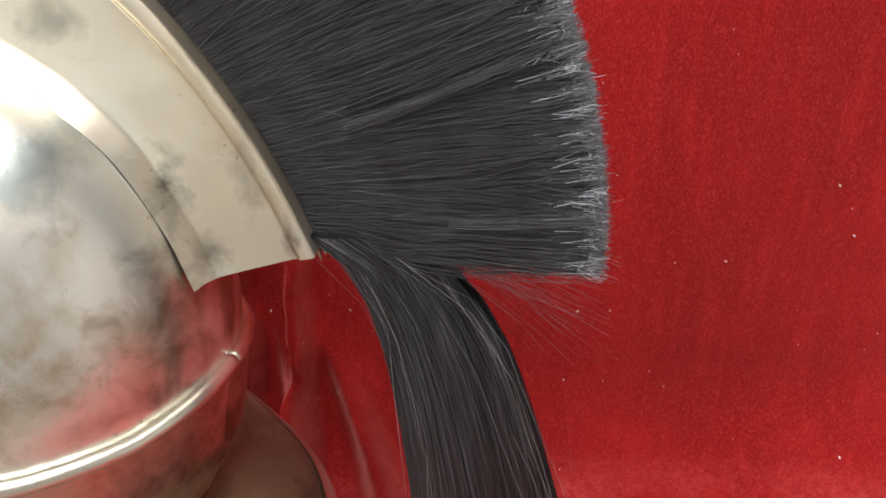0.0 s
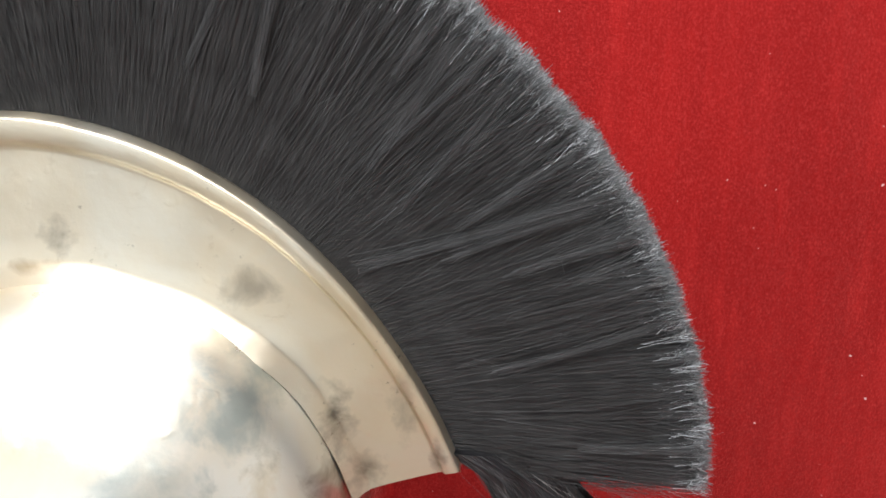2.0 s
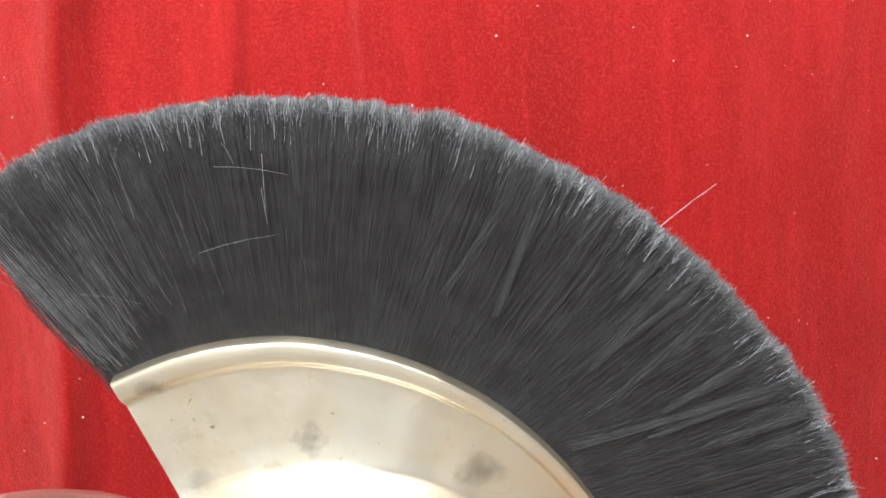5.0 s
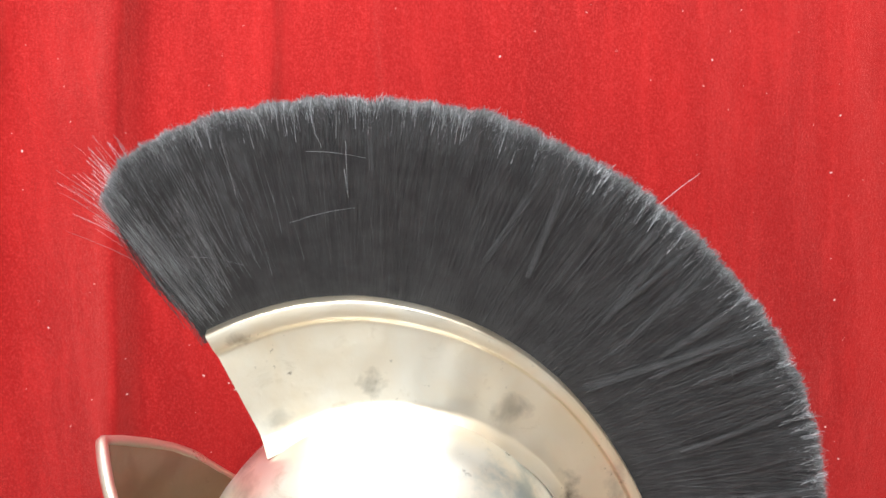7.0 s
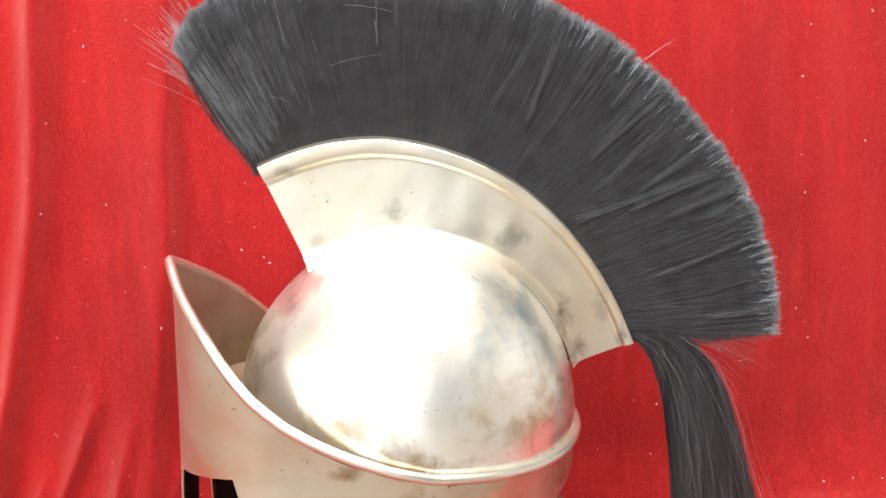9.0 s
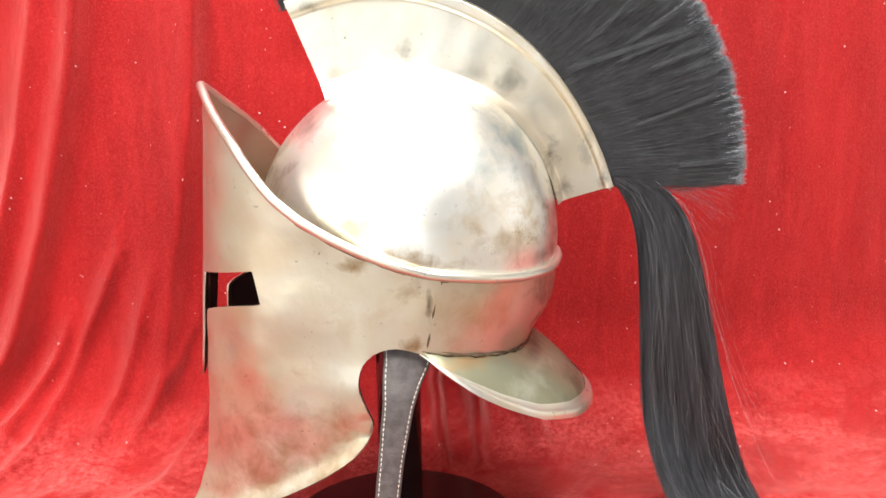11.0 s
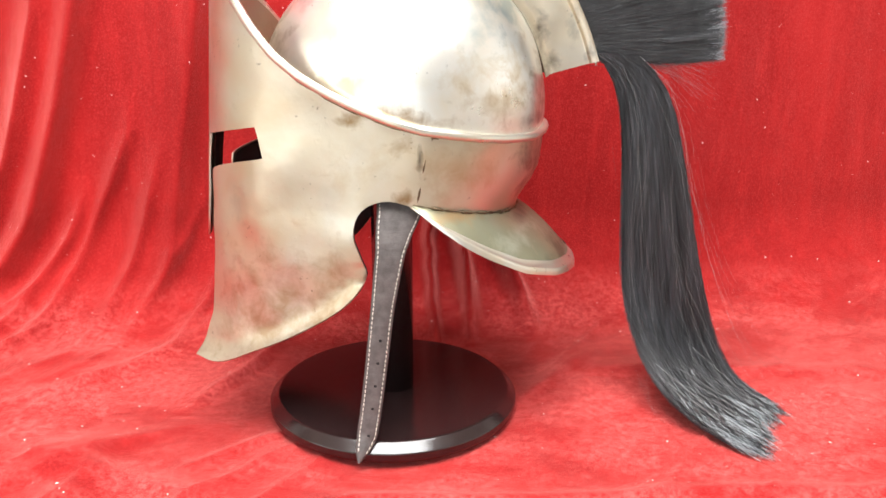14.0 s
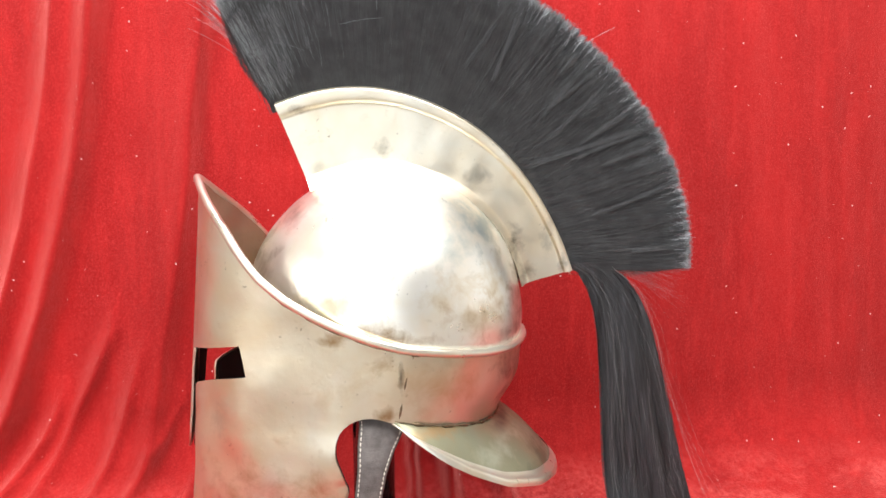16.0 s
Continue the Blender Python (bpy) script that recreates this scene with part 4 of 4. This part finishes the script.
for i in range(nw):
    side_x = rng.uniform(0.9, 1.9) * (1 if i % 3 else -0.75) if i < 16 else rng.uniform(-1.0, 1.0)
    drift = rng.normal() * (0.25 if i % 4 else 0.9)
    top_k, end_k = rng.uniform(0.05, 0.3) + 0.3 * (16 <= i < 40), rng.uniform(0.6, 1.0)
    for k in range(12):
        pos = (top_k + (end_k - top_k) * k / 11) * (KT - 1)
        c = spine[min(int(pos), KT - 2)] * (1 - pos % 1) + spine[min(int(pos) + 1, KT - 1)] * (pos % 1)
        w_ = np.interp(pos / (KT - 1), f, half_w)
        wisp[i, k] = (c[0] + (side_x + drift * (k / 11 - 0.5)) * w_ * ((0.55 + 0.55 * k / 11) if i < 40 else 1) + 0.003 * math.sin(k * 0.7 + i), c[1] - (0.010 + 0.01 * rng.uniform() if i < 40 else np.interp(pos / (KT - 1), f, half_t) + 0.001), max(0.002, c[2] + (0.0 if i < 40 else 0.012 * max(0, pos / (KT - 1) - 0.75))))
strands("stray_hair", wisp[40:], np.full(nw - 40, 0.00011), GREYHAIR, tail, "fine stray hair")["kind"] = "stuff"
strands("stray_hair", wisp[:40], np.full(40, 0.00013), PALEHAIR, tail, "fine pale stray hair")["kind"] = "stuff"
# long hairs that reach past the cut end over the cloth
no = 22
over = np.zeros((no, 5, 3))
for i in range(no):
    j = int(rng.choice(np.argsort(a + 0.4 * rng.normal(size=NT))[:7000]))
    p0 = paths[j, -4]
    dv = paths[j, -1] - p0
    dv = dv * np.array((1, 1, 0.4)) + np.array((rng.normal() * 0.008 - 0.004, -abs(rng.normal()) * 0.006, 0))
    for k in range(5):
        over[i, k] = p0 + dv * (k / 4) * rng.uniform(1.02, 1.06) * (1.0 + 0.45 * (i % 5 == 0)) + np.array((0, -0.002, 0.003))
over[:, :, 2] = np.maximum(over[:, :, 2], 0.003)
strands("stray_hair", over, np.full(no, 0.00022), PALEHAIR, tail, "fine pale stray hair")["kind"] = "stuff"
# splayed pale ends of the tail
pick = rng.choice(NT, 2600, replace=False)
tip_dir = paths[pick, -1] - paths[pick, -3]
start = paths[pick, -1] - tip_dir * rng.uniform(-0.02, 0.20, (2600, 1))
splay = np.stack([start, start + tip_dir * 0.10, start + tip_dir * 0.2], 1)
splay[:, 1:] += rng.normal(size=(2600, 1, 3)) * 0.0015 * np.array((1, 1, 0.6)) * np.array([[[0.5]], [[1.0]]]).reshape(1, 2, 1)
splay[:, :, 2] = np.maximum(splay[:, :, 2] + 0.001, 0.0015)
strands("tail_brush", splay, np.full(2600, 0.00028), TAILTIP, tail, "pale splayed hair ends")
rows = []
for k in range(0, KT - 2):
    c = spine[k]
    turn_k = max(0.0, (f[k] - 0.62) / 0.38)
    ang = 0.95 * turn_k
    cross, dep = Vector((math.cos(ang), math.sin(ang), 0)), Vector((-math.sin(ang), -math.cos(ang), 0)) * (1 - turn_k) + Vector((0, 0, 1)) * turn_k
    rows.append([Vector(c) + cross * (half_w[k] * 0.8 * math.cos(t)) + dep * (half_t[k] * 0.55 * math.sin(t)) for t in np.linspace(0, 2 * math.pi, 13)[:-1]])
part("tail_core", grid_mesh(rows, closed_v=True), CORE, tail)

# ======== chin strap ========
STRAP = [((0.0075, -0.0640, 0.2160), 0.0195), ((0.0070, -0.0690, 0.2040), 0.0185), ((0.0025, -0.0765, 0.1880), 0.0150), ((-0.0010, -0.0830, 0.1700), 0.0118), ((-0.0075, -0.0890, 0.1275), 0.0096), ((-0.0140, -0.0970, 0.0740), 0.0090), ((-0.0215, -0.1080, 0.0230), 0.0086), ((-0.0255, -0.1150, 0.0125), 0.0060), ((-0.0285, -0.1195, 0.0040), 0.0010)]
cs = curve_through([c for c, w in STRAP], 60)
ws = np.interp(np.linspace(0, 1, 60), np.concatenate(([0], np.cumsum(np.linalg.norm(np.diff(np.array([c for c, w in STRAP]), axis=0), axis=1)))) / sum(np.linalg.norm(np.diff(np.array([c for c, w in STRAP]), axis=0), axis=1)), [w for c, w in STRAP])


def strap_at(i, side, lift):
    """A point of the strap: row i, side -1..1 across, lift towards its face."""
    i = max(0, min(59, i))
    t = Vector(cs[min(i + 1, 59)] - cs[max(i - 1, 0)]).normalized()
    across = t.cross(Vector((0, 1, 0))).normalized()
    if across.x < 0:
        across = -across
    face = across.cross(t).normalized()
    if face.y > 0:
        face = -face
    return Vector(cs[i]) + across * (ws[i] * side) + face * (lift - 0.0012 * side * side)


rows = []
for i in range(60):
    rows.append([strap_at(i, sd, lf) for sd, lf in ((-1, 0.0002), (-0.94, 0.0009), (-0.5, 0.0012), (0, 0.0012), (0.5, 0.0012), (0.94, 0.0009), (1, 0.0002), (0.94, -0.0008), (0, -0.0010), (-0.94, -0.0008))])
bm = grid_mesh(rows, closed_v=True)
bmesh.ops.recalc_face_normals(bm, faces=bm.faces)
strap = part("chin_strap", bm, LEATHER, helmet, "dark brown leather chin strap with cream stitching")
for sd in (-1, 1):
    bm = bmesh.new()
    pos = 2.0
    while pos < 57:
        i = int(pos)
        inset = sd * (1 - 0.0022 / max(ws[i], 0.003))
        a_, b_ = strap_at(i, inset, 0.0014), strap_at(i + 1, inset, 0.0014)
        fr = pos - i
        p0 = a_.lerp(b_, fr)
        p1 = p0 + (b_ - a_) * 0.62
        d = (p1 - p0).normalized()
        sx = d.cross(Vector((0, 1, 0))).normalized() * 0.00035
        up = sx.cross(d).normalized() * 0.0004
        if up.y > 0:
            up = -up
        vv = [bm.verts.new(q) for q in (p0 - sx, p0 + sx, p1 + sx, p1 - sx, p0.lerp(p1, 0.2) + up, p0.lerp(p1, 0.8) + up)]
        for fc in ((0, 1, 4), (1, 2, 5, 4), (2, 3, 5), (3, 0, 4, 5)):
            bm.faces.new([vv[k] for k in fc])
        pos += 1.0
    part("stitching", bm, THREAD, strap, "cream thread stitching")
# flat near-black discs painted as the shade inside the punched holes
for z in (0.1005, 0.082, 0.0625, 0.043, 0.0235):
    i = int(np.argmin(np.abs(cs[:, 2] - z)))
    m = Matrix.Translation(strap_at(i, 0.1, 0.00135)) @ pose(0, 0, 0, 90)
    bm = bmesh.new()
    bmesh.ops.create_circle(bm, cap_ends=True, segments=12, radius=0.0013, matrix=m)
    part("buckle_hole", bm, HOLE, strap, "dark disc for the shade in a punched hole")

# ======== lint on the cloth ========
bm = bmesh.new()
lr = random.Random(3)
for k in range(650):
    u, v = lr.uniform(-0.6, 0.7), lr.uniform(-0.3, 0.9)
    p = cloth_point(u, v)
    q = cloth_point(u, v + 0.004)
    n = (q - p).normalized().cross(Vector((1, 0, 0))) * -1
    if n.z < 0 and v < 0.1:
        n = -n
    if v > 0.3 and n.y > 0:
        n = -n
    r = lr.choice((0.00025, 0.0003, 0.0004, 0.0004, 0.0008))
    c = p + n * 0.0008
    ax = (q - p).normalized()
    ay = n.cross(ax)
    L = lr.uniform(1, 2.2)
    ang = lr.uniform(0, 6.28)
    ex, ey = ax * math.cos(ang) + ay * math.sin(ang), ay * math.cos(ang) - ax * math.sin(ang)
    vs = [bm.verts.new(c + ex * (r * L * math.cos(t)) + ey * (r * math.sin(t))) for t in (0, 1.2, 2.3, 3.4, 4.6)]
    tp = bm.verts.new(c + n * r)
    for j in range(5):
        bm.faces.new((vs[j], vs[(j + 1) % 5], tp))
tagged(part("lint", bm, LINT), "tiny pale lint specks on the velvet", "lint", kind="stuff")
